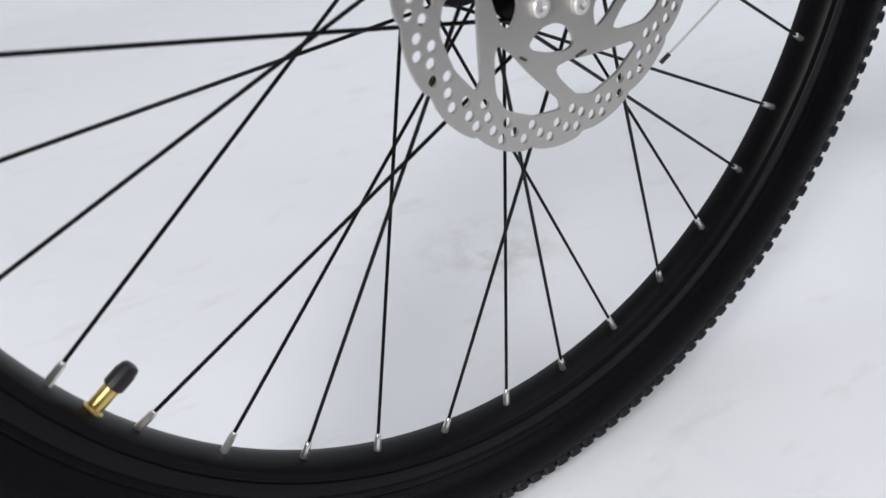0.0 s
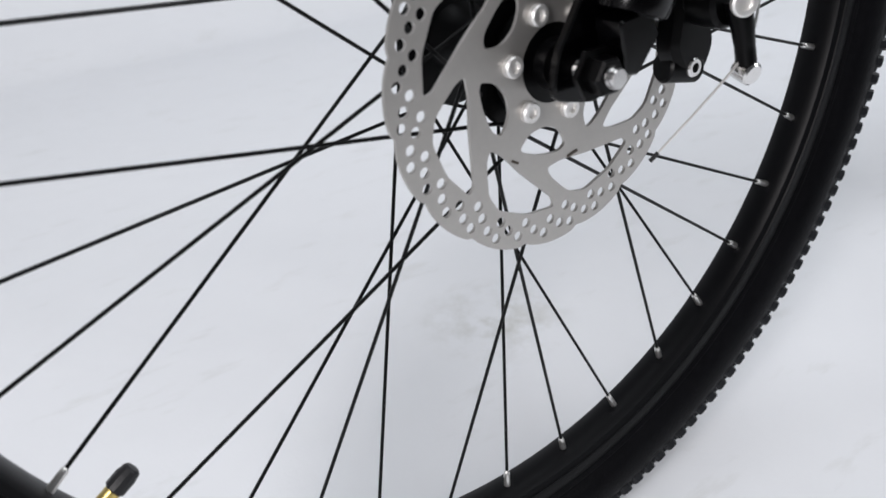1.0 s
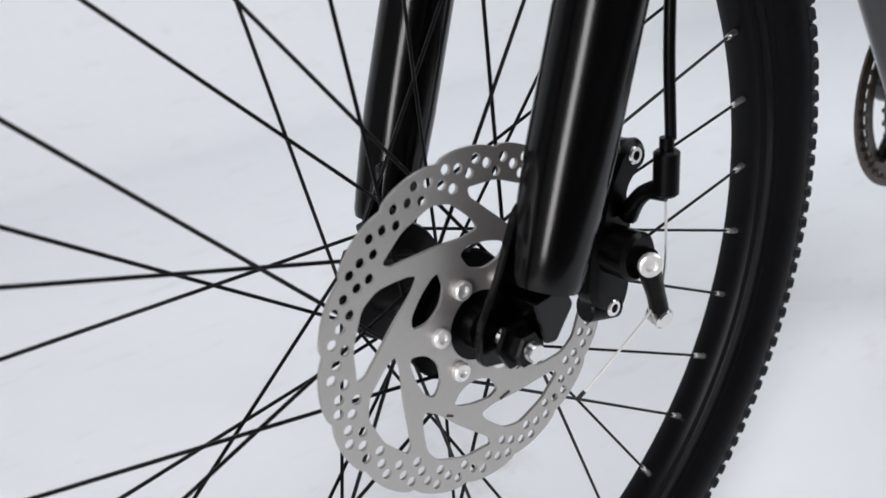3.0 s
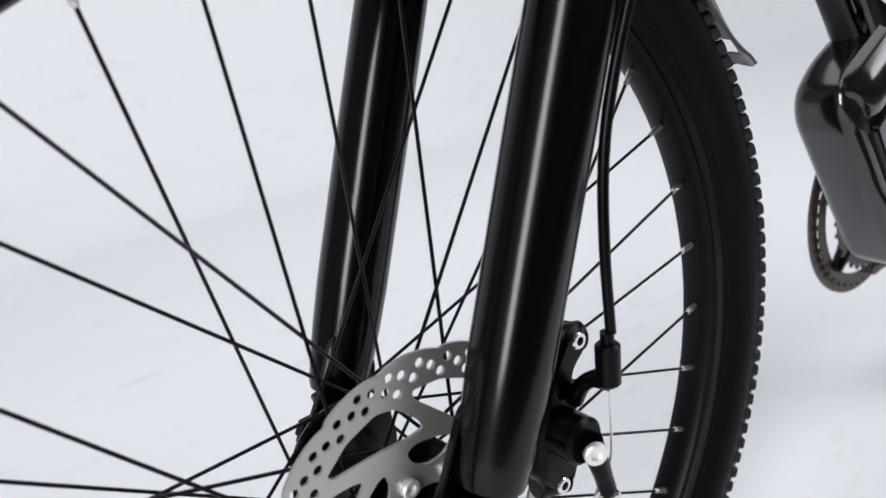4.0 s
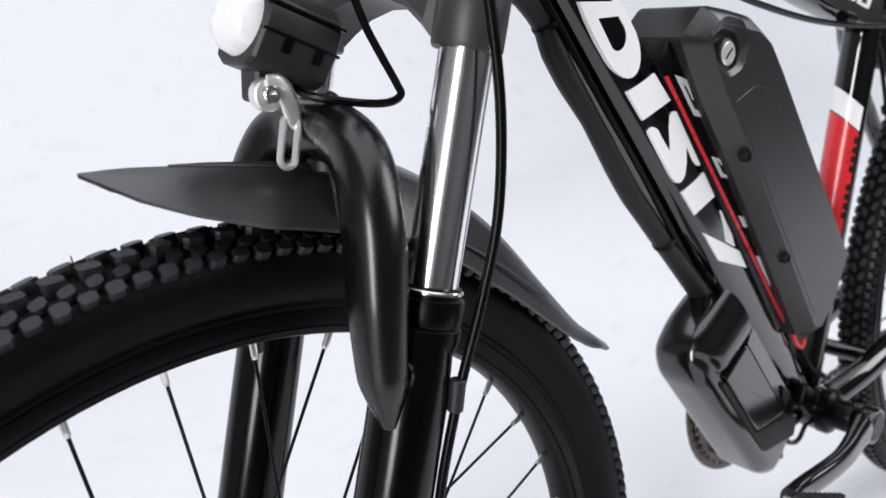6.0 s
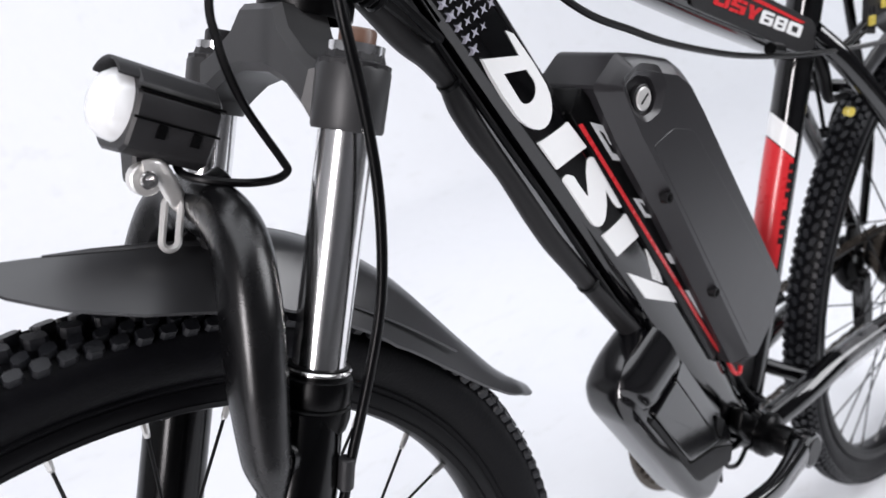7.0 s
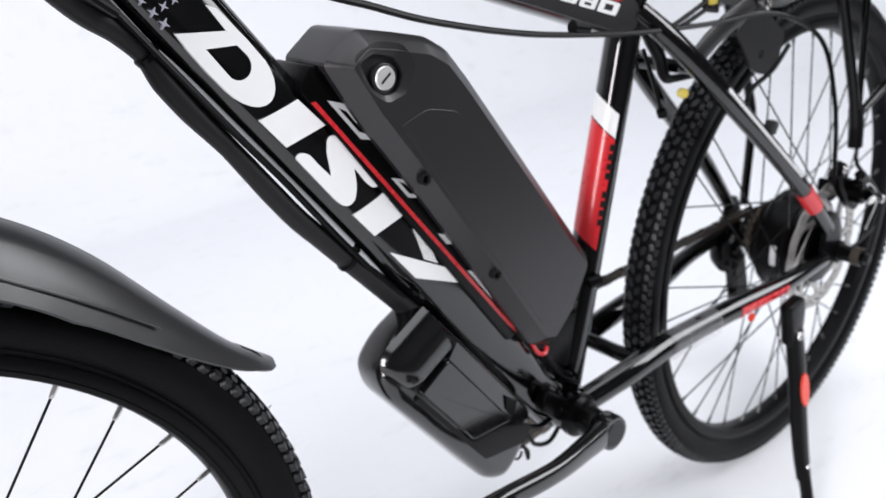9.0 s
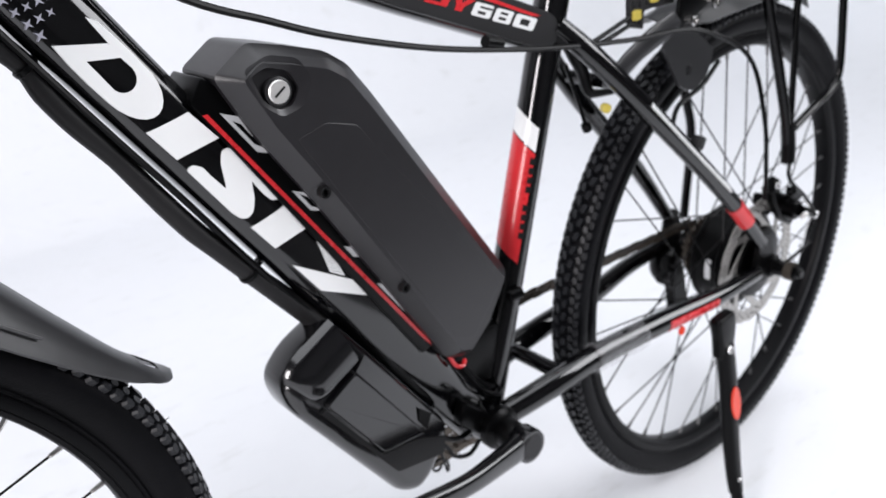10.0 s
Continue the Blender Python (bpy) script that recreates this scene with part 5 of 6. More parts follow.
# ---- battery pack on its rail: lifts away ----
def battery():
    rail = Geo()
    soft_prism(rail, round_poly([(-0.352, 0.6935), (-0.358, 0.712), (-0.340, 0.716), (-0.040, 0.700), (-0.030, 0.694), (-0.034, 0.6800)], 0.003, 3), -0.0235, 0.0235, 0.0015, 2, DT_POSE)
    r = part("battery_rail", rail, CAST_BLACK, bicycle, "black battery rail with a red stripe", sharp=40)
    s = Geo()
    prism(s, [(-0.338, 0.6968), (-0.040, 0.6935), (-0.032, 0.6915), (-0.046, 0.6905), (-0.340, 0.6938)], -0.0242, -0.0205, 0.0, DT_POSE)
    part("red_stripe", s, RED, r, "thin red stripe")
    for u, w, nn in ((-0.3320, 0.058, 0.7070), (-0.2500, 0.039, 0.7045), (-0.1805, 0.028, 0.7025), (-0.1294, 0.062, 0.7000)):
        p = Geo()
        quad = [Vector((u, nn - 0.0036)), Vector((u + 0.012, nn + 0.0042)), Vector((u + w * 0.86, nn + 0.0034)), Vector((u + w * 0.86 - 0.010, nn - 0.0040))]
        mid = (quad[0] + quad[1] + quad[2] + quad[3]) / 4
        loops = [[tuple(q) for q in quad]]
        if w > 0.03:
            loops.append([tuple(mid + Vector(((q.x - mid.x) * 0.62, (q.y - mid.y) * 0.40))) for q in quad])
        plate(p, loops, -0.0246, -0.0225, DT_POSE)
        part("grey_mark", p, GREY_DECAL, r, "grey slanted mark" if w == 0.058 else "")
    loop = Geo()
    tube(loop, smooth_path([dt(-0.006, 0.697, -0.022), dt(0.010, 0.694, -0.024), dt(0.018, 0.698, -0.025), dt(0.018, 0.705, -0.023)], 6), 0.0022, 8)
    part("red_wire", loop, RED, r, "short loop of red wire")

    pack = new("battery_pack")
    tagged(pack, "textured black battery pack with key lock on the frame", "battery")
    corners = [(-0.3548, 0.7150), (-0.3545, 0.7480), (-0.333, 0.7675), (-0.308, 0.7880), (-0.287, 0.7962), (-0.255, 0.7972), (-0.017, 0.7930), (0.004, 0.745), (0.008, 0.706), (-0.012, 0.6915), (-0.060, 0.6945), (-0.230, 0.7060), (-0.304, 0.7085), (-0.336, 0.7125)]

    def ring(e):
        return round_poly(inset(corners, e), 0.005 - 0.2 * e, 3)

    outline = ring(0.0)
    g = Geo()
    body = [(0.012, 0.0340), (0.0, 0.0210), (0.0, -0.0300), (0.0058, -0.0365)]
    loops = [[(x, y, z) for x, z in ring(cut)] for cut, y in body]
    k = len(outline)
    g.add([v for loop in loops for v in loop], [tuple(range(k)), tuple(range(3 * k, 4 * k))] + [(a * k + q, a * k + (q + 1) % k, (a + 1) * k + (q + 1) % k, (a + 1) * k + q) for a in range(3) for q in range(k)], DT_POSE)
    part("case", g, BATTERY, pack, "textured black plastic case", sharp=28)
    # side cover with the lock pocket cut through
    cover = Geo()
    rim, foot = ring(0.0120), ring(0.0056)
    hexa = round_poly([(-0.3485, 0.7300), (-0.3430, 0.7500), (-0.3254, 0.7650), (-0.3067, 0.7640), (-0.2975, 0.7467), (-0.3040, 0.7290), (-0.3209, 0.7235)], 0.005, 3)
    inner = round_poly([(-0.3405, 0.7315), (-0.3370, 0.7440), (-0.3235, 0.7545), (-0.3085, 0.7530), (-0.3035, 0.7410), (-0.3085, 0.7310), (-0.3215, 0.7270)], 0.004, 3)
    plate(cover, [rim, hexa], -0.0434, -0.0400, DT_POSE)
    cover.add([(x, -0.0434, z) for x, z in rim] + [(x, -0.0366, z) for x, z in foot], [(q, (q + 1) % k, k + (q + 1) % k, k + q) for q in range(k)], DT_POSE)
    h = len(hexa)
    cover.add([(x, -0.0434, z) for x, z in hexa] + [(x, -0.0412, z) for x, z in inner] + [(x, -0.0366, z) for x, z in inner], [(q, (q + 1) % h, h + (q + 1) % h, h + q) for q in range(h)] + [(h + q, h + (q + 1) % h, 2 * h + (q + 1) % h, 2 * h + q) for q in range(h)], DT_POSE)
    cov = part("side_cover", cover, BATTERY, pack, "flat side cover", sharp=28)
    lid = Geo()
    soft_prism(lid, round_poly([(-0.2850, 0.7250), (-0.2760, 0.7500), (-0.2550, 0.7670), (-0.028, 0.7770), (-0.012, 0.7200), (-0.030, 0.7090)], 0.004, 3), -0.0438, -0.0430, 0.0004, 2, DT_POSE)
    part("raised_panel", lid, BATTERY, cov, sharp=4)
    key = Geo()
    c = dt(-0.3180, 0.7395, -0.0370)
    mm, _ = along(c, c + Vector((0, -1, 0)))
    lathe(key, [(0.0104, 0.0), (0.0104, 0.0035), (0.0094, 0.0042), (0.0084, 0.0042)], 24, mm)
    part("lock_collar", key, PLASTIC, pack)
    key = Geo()
    lathe(key, [(0.0084, 0.0), (0.0084, 0.0046), (0.0076, 0.0054), (0.00001, 0.0054)], 24, mm)
    lock = part("lock_cylinder", key, SATIN, pack, "silver key lock")
    slot = Geo()
    prism(slot, [(-0.0050, -0.0008), (0.0050, -0.0008), (0.0050, 0.0008), (-0.0050, 0.0008)], 0.0050, 0.0057, 0.0, mm @ Matrix.Rotation(radians(35), 4, "Y"))
    part("key_slot", slot, RUBBER_GREY, lock)
    for u, nn in ((-0.2390, 0.7133), (-0.1180, 0.7068)):
        b = Geo()
        c = dt(u, nn, -0.0385)
        mm, _ = along(c, c + Vector((0, -1, 0)))
        lathe(b, [(0.00001, 0.0030), (0.0030, 0.0030), (0.0034, 0.0062), (0.0046, 0.0062), (0.0046, 0.0)], 16, mm)
        part("screw_recess", b, RUBBER_GREY, pack)


battery()

# ---- rear hub motor, gears and brake ----
def rear_hub():
    g = Geo()
    lathe(g, [(0.010, -0.052), (0.020, -0.051), (0.024, -0.046), (0.032, -0.045), (0.034, -0.042), (0.054, -0.0405), (0.0615, -0.0385), (0.0655, -0.0355), (0.0655, -0.0315), (0.0635, -0.0295), (0.0635, -0.0020), (0.0655, 0.0), (0.0655, 0.0045), (0.0600, 0.0085),
              (0.040, 0.012), (0.036, 0.020), (0.030, 0.047), (0.010, 0.047)], 56)
    hub = part("hub_motor", g, CAST_BLACK, rear_wheel, "black hub motor")
    for k in range(8):
        b = Geo()
        x, z = polar(0.050, 22 + 45 * k)
        hex_bolt(b, (x, -0.0407, z), (0, -1, 0), 0.0024, 0.0016)
        part("cover_screw", b, CAST_BLACK, hub)
    lab = Geo()
    prism(lab, [(0.0637 * math.cos(a), 0.0637 * math.sin(a)) for a in (radians(167), radians(172), radians(177), radians(182), radians(187), radians(192))] + [(0.0642 * math.cos(a), 0.0642 * math.sin(a)) for a in (radians(192), radians(187), radians(182), radians(177), radians(172), radians(167))], -0.0245, -0.0165)
    part("grey_mark", lab, GREY_DECAL, hub, "pale worn mark")
    part("rear_rotor", rotor_geo(-0.0515), ROTOR_STEEL, rear_wheel, "drilled steel rear brake rotor", sharp=30)
    c = Geo()
    lathe(c, [(0.008, -0.0600), (0.030, -0.0595), (0.046, -0.0560), (0.048, -0.0535), (0.048, -0.0524), (0.008, -0.0524)], 48)
    part("rotor_carrier", c, CAST_BLACK, rear_wheel, "black rotor carrier")
    a = Geo()
    lathe(a, [(0.00001, -0.114), (0.0050, -0.114), (0.0058, -0.112), (0.0058, 0.092), (0.00001, 0.092)], 16)
    part("axle", a, CAST_BLACK, rear_wheel)
    for s in (-1, 1):
        n = Geo()
        e = 0.0155 if s < 0 else 0.0
        lathe(n, [(0.006, s * (0.0935 + e)), (0.0080, s * (0.0935 + e)), (0.0102, s * (0.0915 + e)), (0.0102, s * (0.0785 + e)), (0.0102, s * 0.0785), (0.0145, s * 0.0780), (0.0145, s * 0.0735), (0.006, s * 0.0735)], 6 if s < 0 else 12)
        part("axle_nut", n, CAST_BLACK, rear_wheel, "black axle nut", sharp=25)
        if s < 0:
            n = Geo()
            lathe(n, [(0.0103, -0.094), (0.0118, -0.0935), (0.0118, -0.1035), (0.0103, -0.104)], 24)
            part("nut_collar", n, CHAIN, rear_wheel, "dull metal collar")


rear_hub()


def toothed(r, teeth, depth, holes=()):
    loop = []
    for k in range(teeth):
        a = 360 / teeth * k
        for f, d in ((0.0, 0.0), (0.28, 0.0), (0.42, depth), (0.62, depth), (0.78, 0.0)):
            loop.append(polar(r - depth + d, a + 360 / teeth * f))
    return [loop, *holes]


def drivetrain():
    cass = Geo()
    lathe(cass, [(0.010, 0.018), (0.022, 0.019), (0.022, 0.052), (0.010, 0.053)], 24)
    body = part("freewheel", cass, CHAIN, rear_wheel, "oily steel freewheel")
    for k in range(7):
        g = Geo()
        r = 0.0480 - 0.0040 * k
        plate(g, toothed(r, 28 - 2 * k, 0.0035, [circle(0, 0, 0.019, 20)]), 0.0230 + 0.0040 * k, 0.0248 + 0.0040 * k)
        part("sprocket", g, CHAIN, body)
    # chainrings
    m = Matrix.Translation((BB.x, 0, BB.z))
    g = Geo()
    lathe(g, [(0.086, 0.0560), (0.0985, 0.0560), (0.0985, 0.0585), (0.086, 0.0585)], 72, m, closed=True)
    guard = part("chainring_guard", g, CHAIN, bicycle, "pale metal chainring guard")
    for r, teeth, y, mat in ((0.0920, 44, 0.0520, CHAIN), (0.0720, 34, 0.0450, CHAIN), (0.0530, 24, 0.0390, CHAIN)):
        g = Geo()
        plate(g, toothed(r, teeth, 0.0042, [circle(0, 0, r - 0.014, 40)]), y, y + 0.0022, m)
        part("chainring", g, mat, guard)
    for k in range(5):
        g = Geo()
        x, z = polar(0.082, 72 * k + 8)
        rod(g, (BB.x, 0.050, BB.z), (BB.x + x, 0.050, BB.z + z), 0.010, 12, 0.006)
        part("spider_arm", g, CAST_BLACK, guard)

    # chain: link plates along the runs
    def run(points, every=0.0127):
        g = Geo()
        pts = smooth_path(points, 40)
        last, flip = pts[0], 0
        for p in pts[1:]:
            if (p - last).length >= every:
                d = p - last
                length = d.length
                wide = 0.0026 if flip else 0.0036
                for s in (-1, 1):
                    side = Vector((0, 1, 0))
                    up = d.normalized().cross(side).normalized()
                    c = last + side * (s * wide)
                    ring = []
                    for q in ((-0.002, 0.0), (0.001, 0.0042), (length - 0.001, 0.0042), (length + 0.002, 0.0), (length - 0.001, -0.0042), (0.001, -0.0042)):
                        ring.append(c + d.normalized() * q[0] + up * q[1])
                    k = len(ring)
                    g.add(ring + [v + side * (s * 0.0009) for v in ring], [tuple(range(k)), tuple(range(k, 2 * k))] + [(i, (i + 1) % k, k + (i + 1) % k, k + i) for i in range(k)])
                rod(g, last + Vector((0, -0.004, 0)), last + Vector((0, 0.004, 0)), 0.0022, 8)
                last, flip = p, 1 - flip
        return g

    g = run([(0.612, 0.046, 0.372), (0.75, 0.047, 0.373), (0.90, 0.042, 0.372), (1.068, 0.036, 0.371)])
    upper = part("chain", g, CHAIN, bicycle, "oily steel chain")
    g = run([(0.612, 0.046, 0.228), (0.75, 0.048, 0.226), (0.90, 0.048, 0.224), (1.040, 0.044, 0.226)])
    part("lower_run", g, CHAIN, upper)
    # derailleur
    d = Geo()
    prism(d, round_poly([(1.018, 0.300), (1.040, 0.312), (1.058, 0.240), (1.056, 0.216), (1.036, 0.214), (1.030, 0.240)], 0.007, 3), 0.051, 0.0535, 0.0004)
    prism(d, round_poly([(1.018, 0.300), (1.040, 0.312), (1.058, 0.240), (1.056, 0.216), (1.036, 0.214), (1.030, 0.240)], 0.007, 3), 0.0375, 0.0395, 0.0004)
    cage = part("derailleur", d, CAST_BLACK, bicycle, "black rear derailleur")
    b = Geo()
    tube(b, smooth_path([(1.072, 0.064, 0.318), (1.052, 0.067, 0.312), (1.028, 0.061, 0.306), (1.014, 0.047, 0.298)], 5), spread([0.010, 0.017, 0.020, 0.014], 5), 14)
    part("derailleur_body", b, CAST_BLACK, cage)
    for x, z in ((1.030, 0.297), (1.046, 0.228)):
        p = Geo()
        plate(p, toothed(0.0205, 11, 0.004, [circle(0, 0, 0.004, 10)]), 0.0410, 0.0490, Matrix.Translation((x, 0, z)))
        part("pulley", p, PLASTIC, cage)
    # cranks
    for s, tip in ((-1, Vector((0.4365, -0.0905, 0.3240))), (1, Vector((0.7850, 0.0960, 0.2750)))):
        root = Vector((BB.x, s * 0.0745, BB.z))
        g = Geo()
        mid = root.lerp(tip, 0.5) + Vector((0, s * 0.007, 0))
        tube(g, smooth_path([root - (tip - root).normalized() * 0.004, root.lerp(tip, 0.2) + Vector((0, s * 0.004, 0)), mid, root.lerp(tip, 0.85), tip], 5), spread([0.0150, 0.0125, 0.0105, 0.0105, 0.0125], 5), 18, ratio=0.68, up=(0, 1, 0), power=2.8)
        lathe(g, [(0.00001, -0.009), (0.0170, -0.009), (0.0178, -0.006), (0.0178, 0.006), (0.0165, 0.009), (0.00001, 0.009)], 28, Matrix.Translation(root + Vector((0, s * 0.002, 0))))
        crank = part("crank_arm", g, BOX_GLOSS, bicycle, "satin black crank arm")
        c = Geo()
        lathe(c, [(0.00001, s * 0.0125), (0.0125, s * 0.0125), (0.0150, s * 0.0105), (0.0150, s * 0.004)], 24, Matrix.Translation(root))
        part("crank_cap", c, PLASTIC, crank, "round black crank cap")
        if s < 0:
            q = tip + Vector((0, -0.066, 0))
            turn = Matrix.Translation(q) @ Matrix.Rotation(radians(30), 4, "Y")
            p = Geo()
            rod(p, tip + Vector((0, 0.004, 0)), tip + Vector((0, -0.100, 0)), 0.006, 14)
            pedal = part("pedal_spindle", p, SILVER, crank)
            p = Geo()
            loops = [round_poly([(-0.046, -0.048), (0.046, -0.048), (0.050, -0.020), (0.050, 0.020), (0.046, 0.048), (-0.046, 0.048), (-0.050, 0.020), (-0.050, -0.020)], 0.006, 3),
                     round_poly([(-0.034, -0.038), (0.034, -0.038), (0.036, -0.010), (-0.036, -0.010)], 0.004, 2), round_poly([(-0.034, 0.038), (0.034, 0.038), (0.036, 0.010), (-0.036, 0.010)], 0.004, 2)]
            plate(p, loops, -0.013, 0.013, turn @ Matrix.Rotation(radians(90), 4, "X"))
            for k in range(9):
                for e in (-1, 1):
                    x = -0.040 + 0.010 * k
                    prism(p, [(x - 0.003, 0.012), (x, 0.017), (x + 0.003, 0.012)], e * 0.044 - 0.003, e * 0.044 + 0.003, 0.0, turn)
            part("pedal_cage", p, PLASTIC, crank, "toothed black plastic pedal")
    # cups beside the bottom bracket
    for s in (-1, 1):
        g = Geo()
        lathe(g, [(0.010, s * 0.0640), (0.0135, s * 0.0640), (0.0150, s * 0.0600), (0.0150, s * 0.0480), (0.0200, s * 0.0460), (0.0225, s * 0.0430), (0.0225, s * 0.0355), (0.010, s * 0.0355)], 24, m)
        part("bearing_cup", g, CAST_BLACK, bicycle, "black bearing cup")


drivetrain()

REAR_TURN = Matrix.Translation((BASE, 0, REAR_Z)) @ Matrix.Rotation(radians(-57), 4, "Y") @ Matrix.Translation((0, -0.0135, -HUB_Z))
caliper("rear_brake_caliper", REAR_TURN, "black mechanical rear disc brake caliper")


# ---- kickstand ----
def kickstand():
    g = Geo()
    soft_prism(g, round_poly([(0.920, 0.318), (0.955, 0.322), (0.960, 0.300), (0.958, 0.262), (0.934, 0.256), (0.928, 0.290)], 0.008, 4), -0.094, -0.078, 0.004, 3)
    mount = part("kickstand", g, CAST_BLACK, bicycle, "black kickstand lowered, with an orange-red reflector", sharp=45)
    leg = Geo()
    n = 5
    tube(leg, smooth_path([(0.946, -0.088, 0.275), (0.949, -0.094, 0.225), (0.947, -0.103, 0.165), (0.944, -0.114, 0.105), (0.941, -0.122, 0.075)], n), spread([0.0125, 0.0130, 0.0125, 0.0115, 0.0105], n), 16, ratio=0.7, up=(0, 1, 0), power=2.6)
    part("upper_leg", leg, CAST_BLACK, mount)
    leg = Geo()
    rod(leg, (0.942, -0.119, 0.090), (0.936, -0.138, 0.022), 0.0078, 14)
    part("lower_leg", leg, CAST_BLACK, mount)
    foot = Geo()
    rod(foot, (0.9365, -0.136, 0.026), (0.935, -0.141, 0.0065), 0.0130, 16, 0.0150, bevel=0.002)
    part("rubber_foot", foot, RUBBER_GREY, mount)
    b = Geo()
    hex_bolt(b, (0.945, -0.0935, 0.272), (0, -1, 0), 0.0055, 0.0045)
    part("pivot_bolt", b, SILVER, mount, "silver pivot bolt")
    b = Geo()
    hex_bolt(b, (0.9435, -0.1235, 0.092), (0, -1, 0), 0.0035, 0.003)
    part("length_screw", b, SILVER, mount)
    r = Geo()
    c = Vector((0.9488, -0.1075, 0.1985))
    prism(r, circle(0, 0, 0.0225, 24, rx=0.0085), -0.0016, 0.0016, 0.0005, Matrix.Translation(c) @ Matrix.Rotation(radians(-8), 4, "X"))
    part("reflector", r, REFLECT, mount, "oval orange-red reflector")


kickstand()


# ---- rear mudguard, rack and their stays ----
def rear_guard():
    g = Geo()
    arc = []
    for k in range(25):
        a = 118.5 - 51 * k / 24
        x, z = polar(0.354 + 0.056 * max(0.0, (a - 96) / 37.5) ** 1.6, a)
        arc.append((BASE + x, REAR_Z + z))
    n = len(arc)
    guard_strip(g, arc, [0.020 + 0.013 * min(1.0, k / 5) - 0.010 * max(0.0, (k - 18) / 6) for k in range(n)], [0.012 + 0.014 * min(1.0, k / 5) for k in range(n)])
    guard = part("rear_mudguard", g, FENDER, bicycle, "grey-black plastic rear mudguard")
    f = Geo()
    flap = round_poly([(0.872, 0.641), (0.912, 0.662), (0.968, 0.622), (0.958, 0.597), (0.932, 0.583), (0.906, 0.592)], 0.008, 4)
    hole = circle(0.9208, 0.6078, 0.0058, 14)
    plate(f, [flap, hole], -0.034, -0.0305)
    part("side_flap", f, FENDER, guard)
    b = Geo()
    soft_prism(b, round_poly([(0.893, 0.652), (0.990, 0.690), (1.000, 0.716), (0.900, 0.712)], 0.008, 3), -0.036, -0.031, 0.001, 2)
    brk = part("guard_bracket", b, CAST_BLACK, guard)
    for x, z in ((0.9211, 0.660), (0.9596, 0.674)):
        s = Geo()
        hex_bolt(s, (x, -0.036, z), (0, -1, 0), 0.0058, 0.004)
        part("bracket_bolt", s, SILVER, guard, "silver bolt")
    for s in (-1, 1):
        w = Geo()
        tube(w, smooth_path([(0.985, s * 0.030, 0.606), (0.950, s * 0.032, 0.585), (0.905, s * 0.034, 0.572), (0.890, s * 0.036, 0.545)], 5), 0.0028, 8)
        part("guard_stay", w, CABLE, guard)
    w = Geo()
    soft_prism(w, round_poly([(0.785, 0.626), (0.789, 0.634), (0.810, 0.6465), (0.845, 0.6625), (0.885, 0.6760), (0.900, 0.660), (0.868, 0.646), (0.833, 0.6345), (0.806, 0.6205), (0.792, 0.617)], 0.006, 3), -0.038, -0.034, 0.001, 2)
    part("front_strap", w, FENDER, guard)
    p = Geo()
    hex_bolt(p, (0.7965, -0.038, 0.6265), (0, -1, 0), 0.0050, 0.003)
    part("strap_bolt", p, CAST_BLACK, guard)


rear_guard()


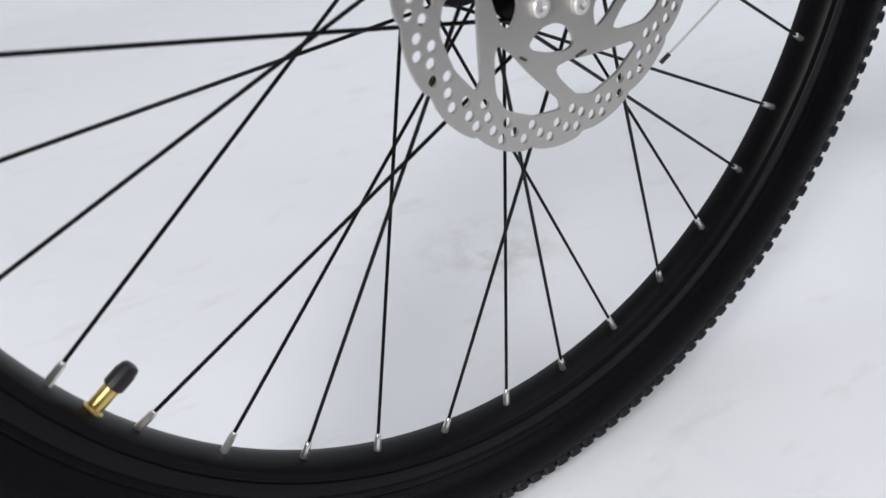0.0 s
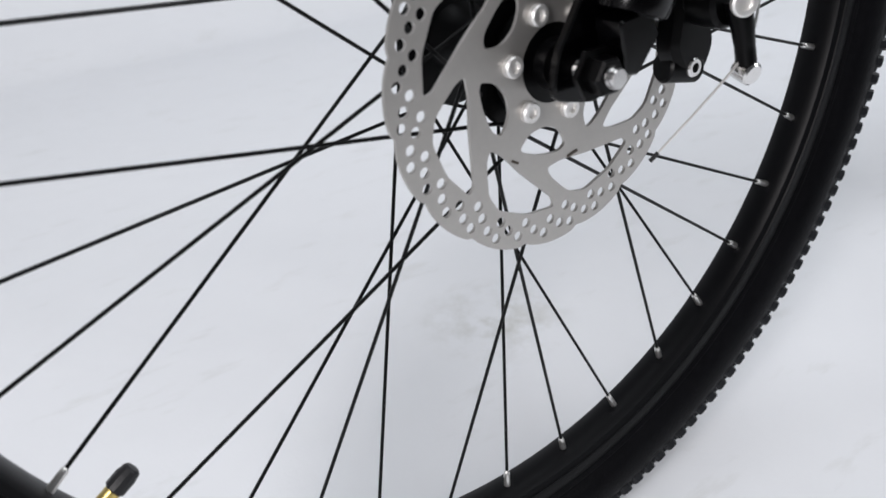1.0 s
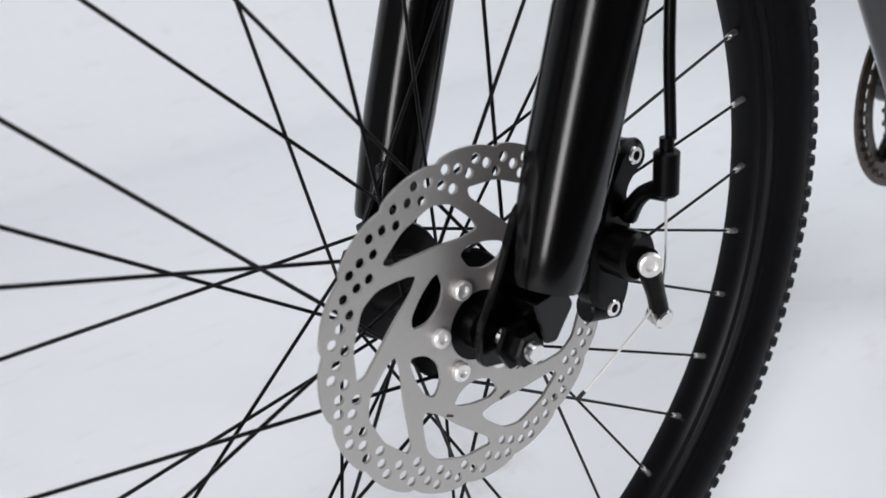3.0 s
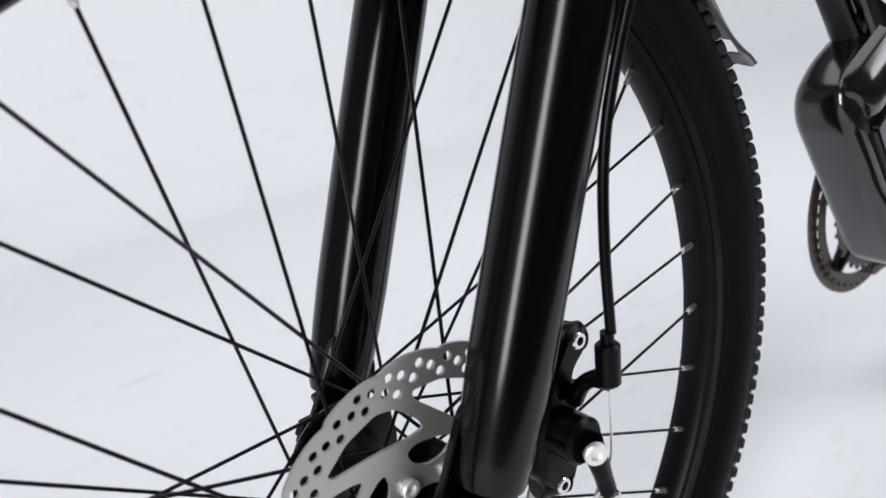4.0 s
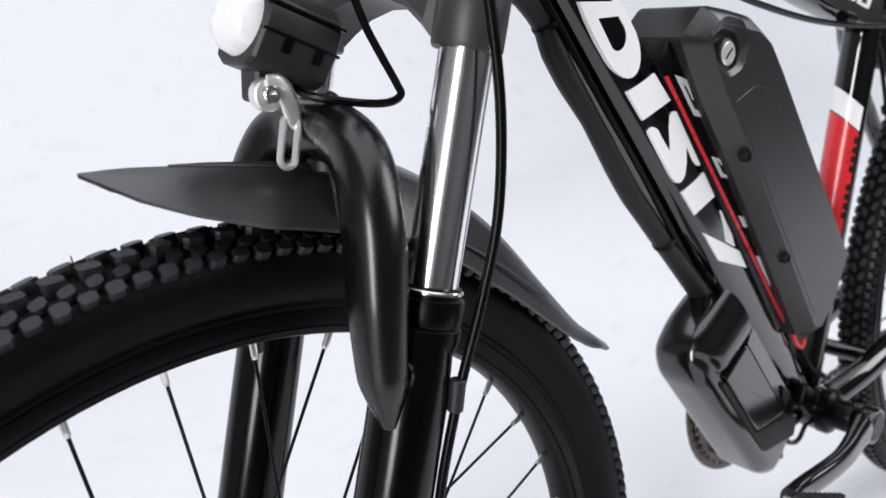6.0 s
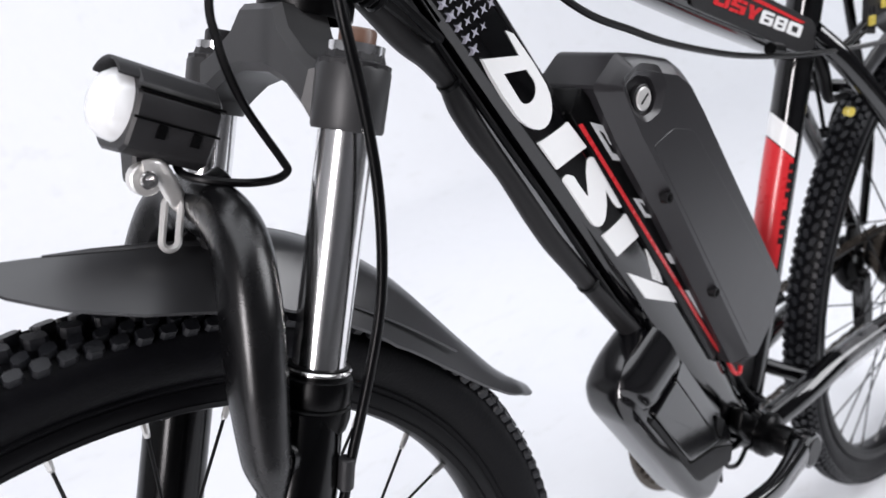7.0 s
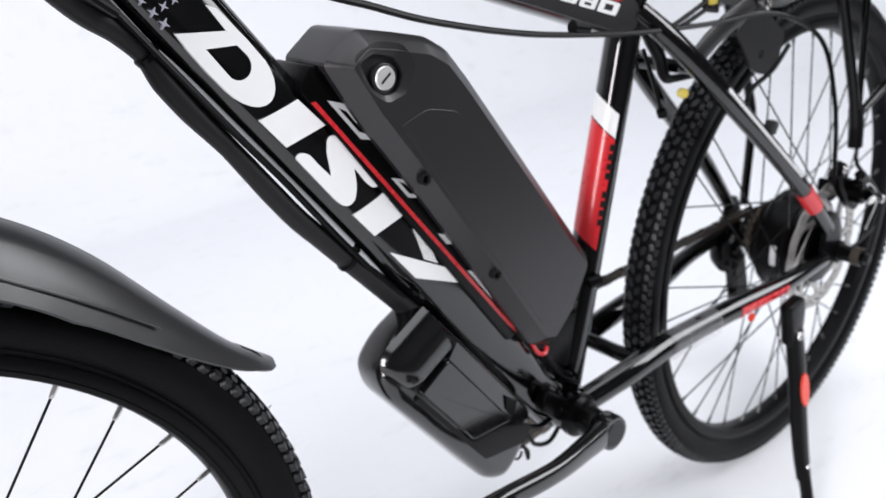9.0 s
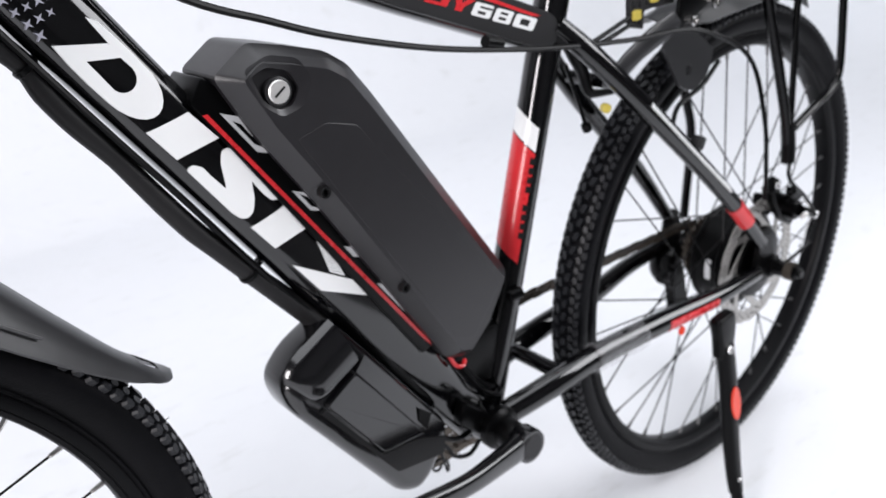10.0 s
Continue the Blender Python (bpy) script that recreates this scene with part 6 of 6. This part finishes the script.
def rear_rack():
    def bar(points, r, label=""):
        g = Geo()
        tube(g, smooth_path(points, 6), r, 12)
        return g

    g = bar([(0.986, -0.070, 0.730), (1.008, -0.070, 0.674), (1.038, -0.0705, 0.606), (1.068, -0.071, 0.536), (1.083, -0.071, 0.490)], 0.0062)
    rack = part("rear_rack", g, FORK_BLACK, bicycle, "black tubular rear rack")
    for y in (0.070,):
        g = bar([(0.990, y, 0.730), (1.003, y, 0.678), (1.045, y, 0.592), (1.080, y, 0.520), (1.092, y, 0.470), (1.085, y, 0.360)], 0.0060)
        part("rack_leg", g, FORK_BLACK, rack)
    g = bar([(1.0790, -0.071, 0.516), (1.0850, -0.071, 0.492), (1.0880, -0.071, 0.468)], 0.0088)
    part("leg_sleeve", g, CAST_BLACK, rack)
    g = bar([(1.070, -0.070, 0.730), (1.074, -0.070, 0.664), (1.078, -0.071, 0.595), (1.086, -0.071, 0.505)], 0.0040)
    part("rack_leg", g, FORK_BLACK, rack)
    g = bar([(1.174, -0.070, 0.730), (1.187, -0.070, 0.650), (1.197, -0.070, 0.590), (1.1985, -0.070, 0.556), (1.181, -0.070, 0.539), (1.140, -0.071, 0.526), (1.095, -0.071, 0.510)], 0.0050)
    part("rack_leg", g, FORK_BLACK, rack)
    for s in (-1, 1):
        g = bar([(0.800, s * 0.055, 0.738), (0.95, s * 0.070, 0.736), (1.15, s * 0.070, 0.736), (1.24, s * 0.060, 0.736)], 0.0055)
        part("rack_rail", g, FORK_BLACK, rack)
    g = bar([(0.775, -0.022, 0.6600), (0.800, -0.022, 0.6665), (0.8315, -0.022, 0.6755)], 0.0024)
    part("rack_strap", g, CAST_BLACK, rack)
    g = bar([(0.778, -0.022, 0.6550), (0.805, -0.022, 0.6610), (0.8335, -0.022, 0.6680)], 0.0024)
    part("rack_strap", g, CAST_BLACK, rack)
    # slotted foot plate with yellow reflectors
    f = Geo()
    outline = round_poly([(0.8277, 0.7050), (0.8304, 0.6655), (0.8517, 0.6610), (0.8527, 0.6788), (0.8648, 0.6800), (0.9034, 0.6805), (0.9050, 0.6930), (0.8680, 0.7050)], 0.002, 2)
    slots = [round_poly([(x, z), (x + 0.0062, z - 0.0012), (x + 0.0062, z + w), (x, z + w + 0.0012)], 0.001, 2) for x, z, w in ((0.8335, 0.6690, 0.0045), (0.8425, 0.6670, 0.0045), (0.8325, 0.6840, 0.0065), (0.8420, 0.6835, 0.0065), (0.8540, 0.6850, 0.0060), (0.8700, 0.6850, 0.0040), (0.8820, 0.6845, 0.0040))]
    plate(f, [outline] + slots, -0.024, -0.019)
    part("slotted_plate", f, PLASTIC, rack)
    for x, z in ((0.8391, 0.6765), (0.8670, 0.6905)):
        r = Geo()
        prism(r, round_poly([(x - 0.006, z - 0.005), (x + 0.006, z - 0.005), (x + 0.006, z + 0.005), (x - 0.006, z + 0.005)], 0.002, 2), -0.0268, -0.0235, 0.0005)
        part("small_reflector", r, YELLOW, rack, "small yellow reflector")
    # lead that runs down to the axle
    g = Geo()
    tube(g, smooth_path([(1.087, -0.074, 0.472), (1.086, -0.077, 0.447), (1.127, -0.080, 0.412), (1.157, -0.081, 0.376), (1.152, -0.081, 0.345), (1.120, -0.081, 0.336), (1.096, -0.080, 0.332)], 6), 0.0024, 8)
    part("motor_lead", g, CABLE, bicycle, "black motor lead at the rear axle")


rear_rack()


def small_fittings():
    # yellow reflector and bridge behind the seat tube
    g = Geo()
    rod(g, (0.7865, -0.0320, 0.5940), (0.790, -0.0245, 0.5935), 0.0050, 14, bevel=0.001)
    part("stay_reflector", g, YELLOW, bicycle, "small round yellow reflector on the stays")
    g = Geo()
    tube(g, smooth_path([(0.7600, -0.005, 0.6600), (0.7690, -0.006, 0.6450), (0.7799, -0.006, 0.6278), (0.7890, -0.006, 0.6075), (0.8080, -0.004, 0.6020), (0.8433, 0.0, 0.5980)], 5), spread([0.0075, 0.0075, 0.0065, 0.0055, 0.0042, 0.0040], 5), 12)
    part("stay_bracket", g, CAST_BLACK, bicycle, "black bracket between seat tube and stays")
    g = Geo()
    tube(g, smooth_path([(0.7549, -0.005, 0.6407), (0.7700, -0.006, 0.6070), (0.7860, -0.005, 0.5713)], 5), 0.0022, 8)
    rod(g, (0.7845, -0.005, 0.5750), (0.7885, -0.005, 0.5665), 0.0052, 12, bevel=0.001)
    part("bracket_rod", g, CAST_BLACK, bicycle)
    # charging port and leads by the bottom bracket
    g = Geo()
    rod(g, (0.654, -0.018, 0.430), (0.668, -0.022, 0.432), 0.0062, 14, bevel=0.001)
    port = part("charge_port", g, CAST_BLACK, bicycle, "black charging port on the seat tube")
    for k in range(4):
        w = Geo()
        tube(w, smooth_path([(0.585 + 0.006 * k, -0.018 + 0.010 * k, 0.385), (0.602 + 0.008 * k, -0.026 + 0.014 * k, 0.352), (0.622 + 0.006 * k, -0.030 + 0.016 * k, 0.336), (0.636 + 0.004 * k, -0.018 + 0.014 * k, 0.330), (0.640 + 0.004 * k, -0.012 + 0.01 * k, 0.312)], 6), 0.0024, 8)
        part("frame_lead", w, CABLE, bicycle, "black lead by the bottom bracket")
    g = Geo()
    soft_prism(g, round_poly([(0.575, 0.352), (0.612, 0.318), (0.600, 0.296), (0.566, 0.330)], 0.006, 3), -0.034, -0.022, 0.002, 2)
    part("clamp_plate", g, CAST_BLACK, bicycle, "black clamp plate beside the bottom bracket")

    # added black block fills the corner where the tubes leave a dark shadow
    g = Geo()
    soft_prism(g, round_poly([(0.578, 0.398), (0.646, 0.402), (0.636, 0.344), (0.600, 0.340)], 0.005, 3), -0.011, 0.011, 0.002, 2)
    part("corner_shade", g, CAST_BLACK, bicycle, "black block standing for the shadow between down tube and seat tube")

    # cable clip on the seat stay, and a small red reflector under the chain stay
    g = Geo()
    soft_prism(g, round_poly([(0.906, 0.530), (0.914, 0.541), (0.924, 0.535), (0.917, 0.523)], 0.002, 2), -0.060, -0.049, 0.001, 2)
    part("cable_clip", g, PLASTIC, bicycle, "small black cable clip")
    g = Geo()
    rod(g, (0.895, -0.058, 0.306), (0.895, -0.062, 0.306), 0.0055, 14, bevel=0.0008)
    part("dot_reflector", g, REFLECT, bicycle, "small red reflector under the chain stay")


small_fittings()
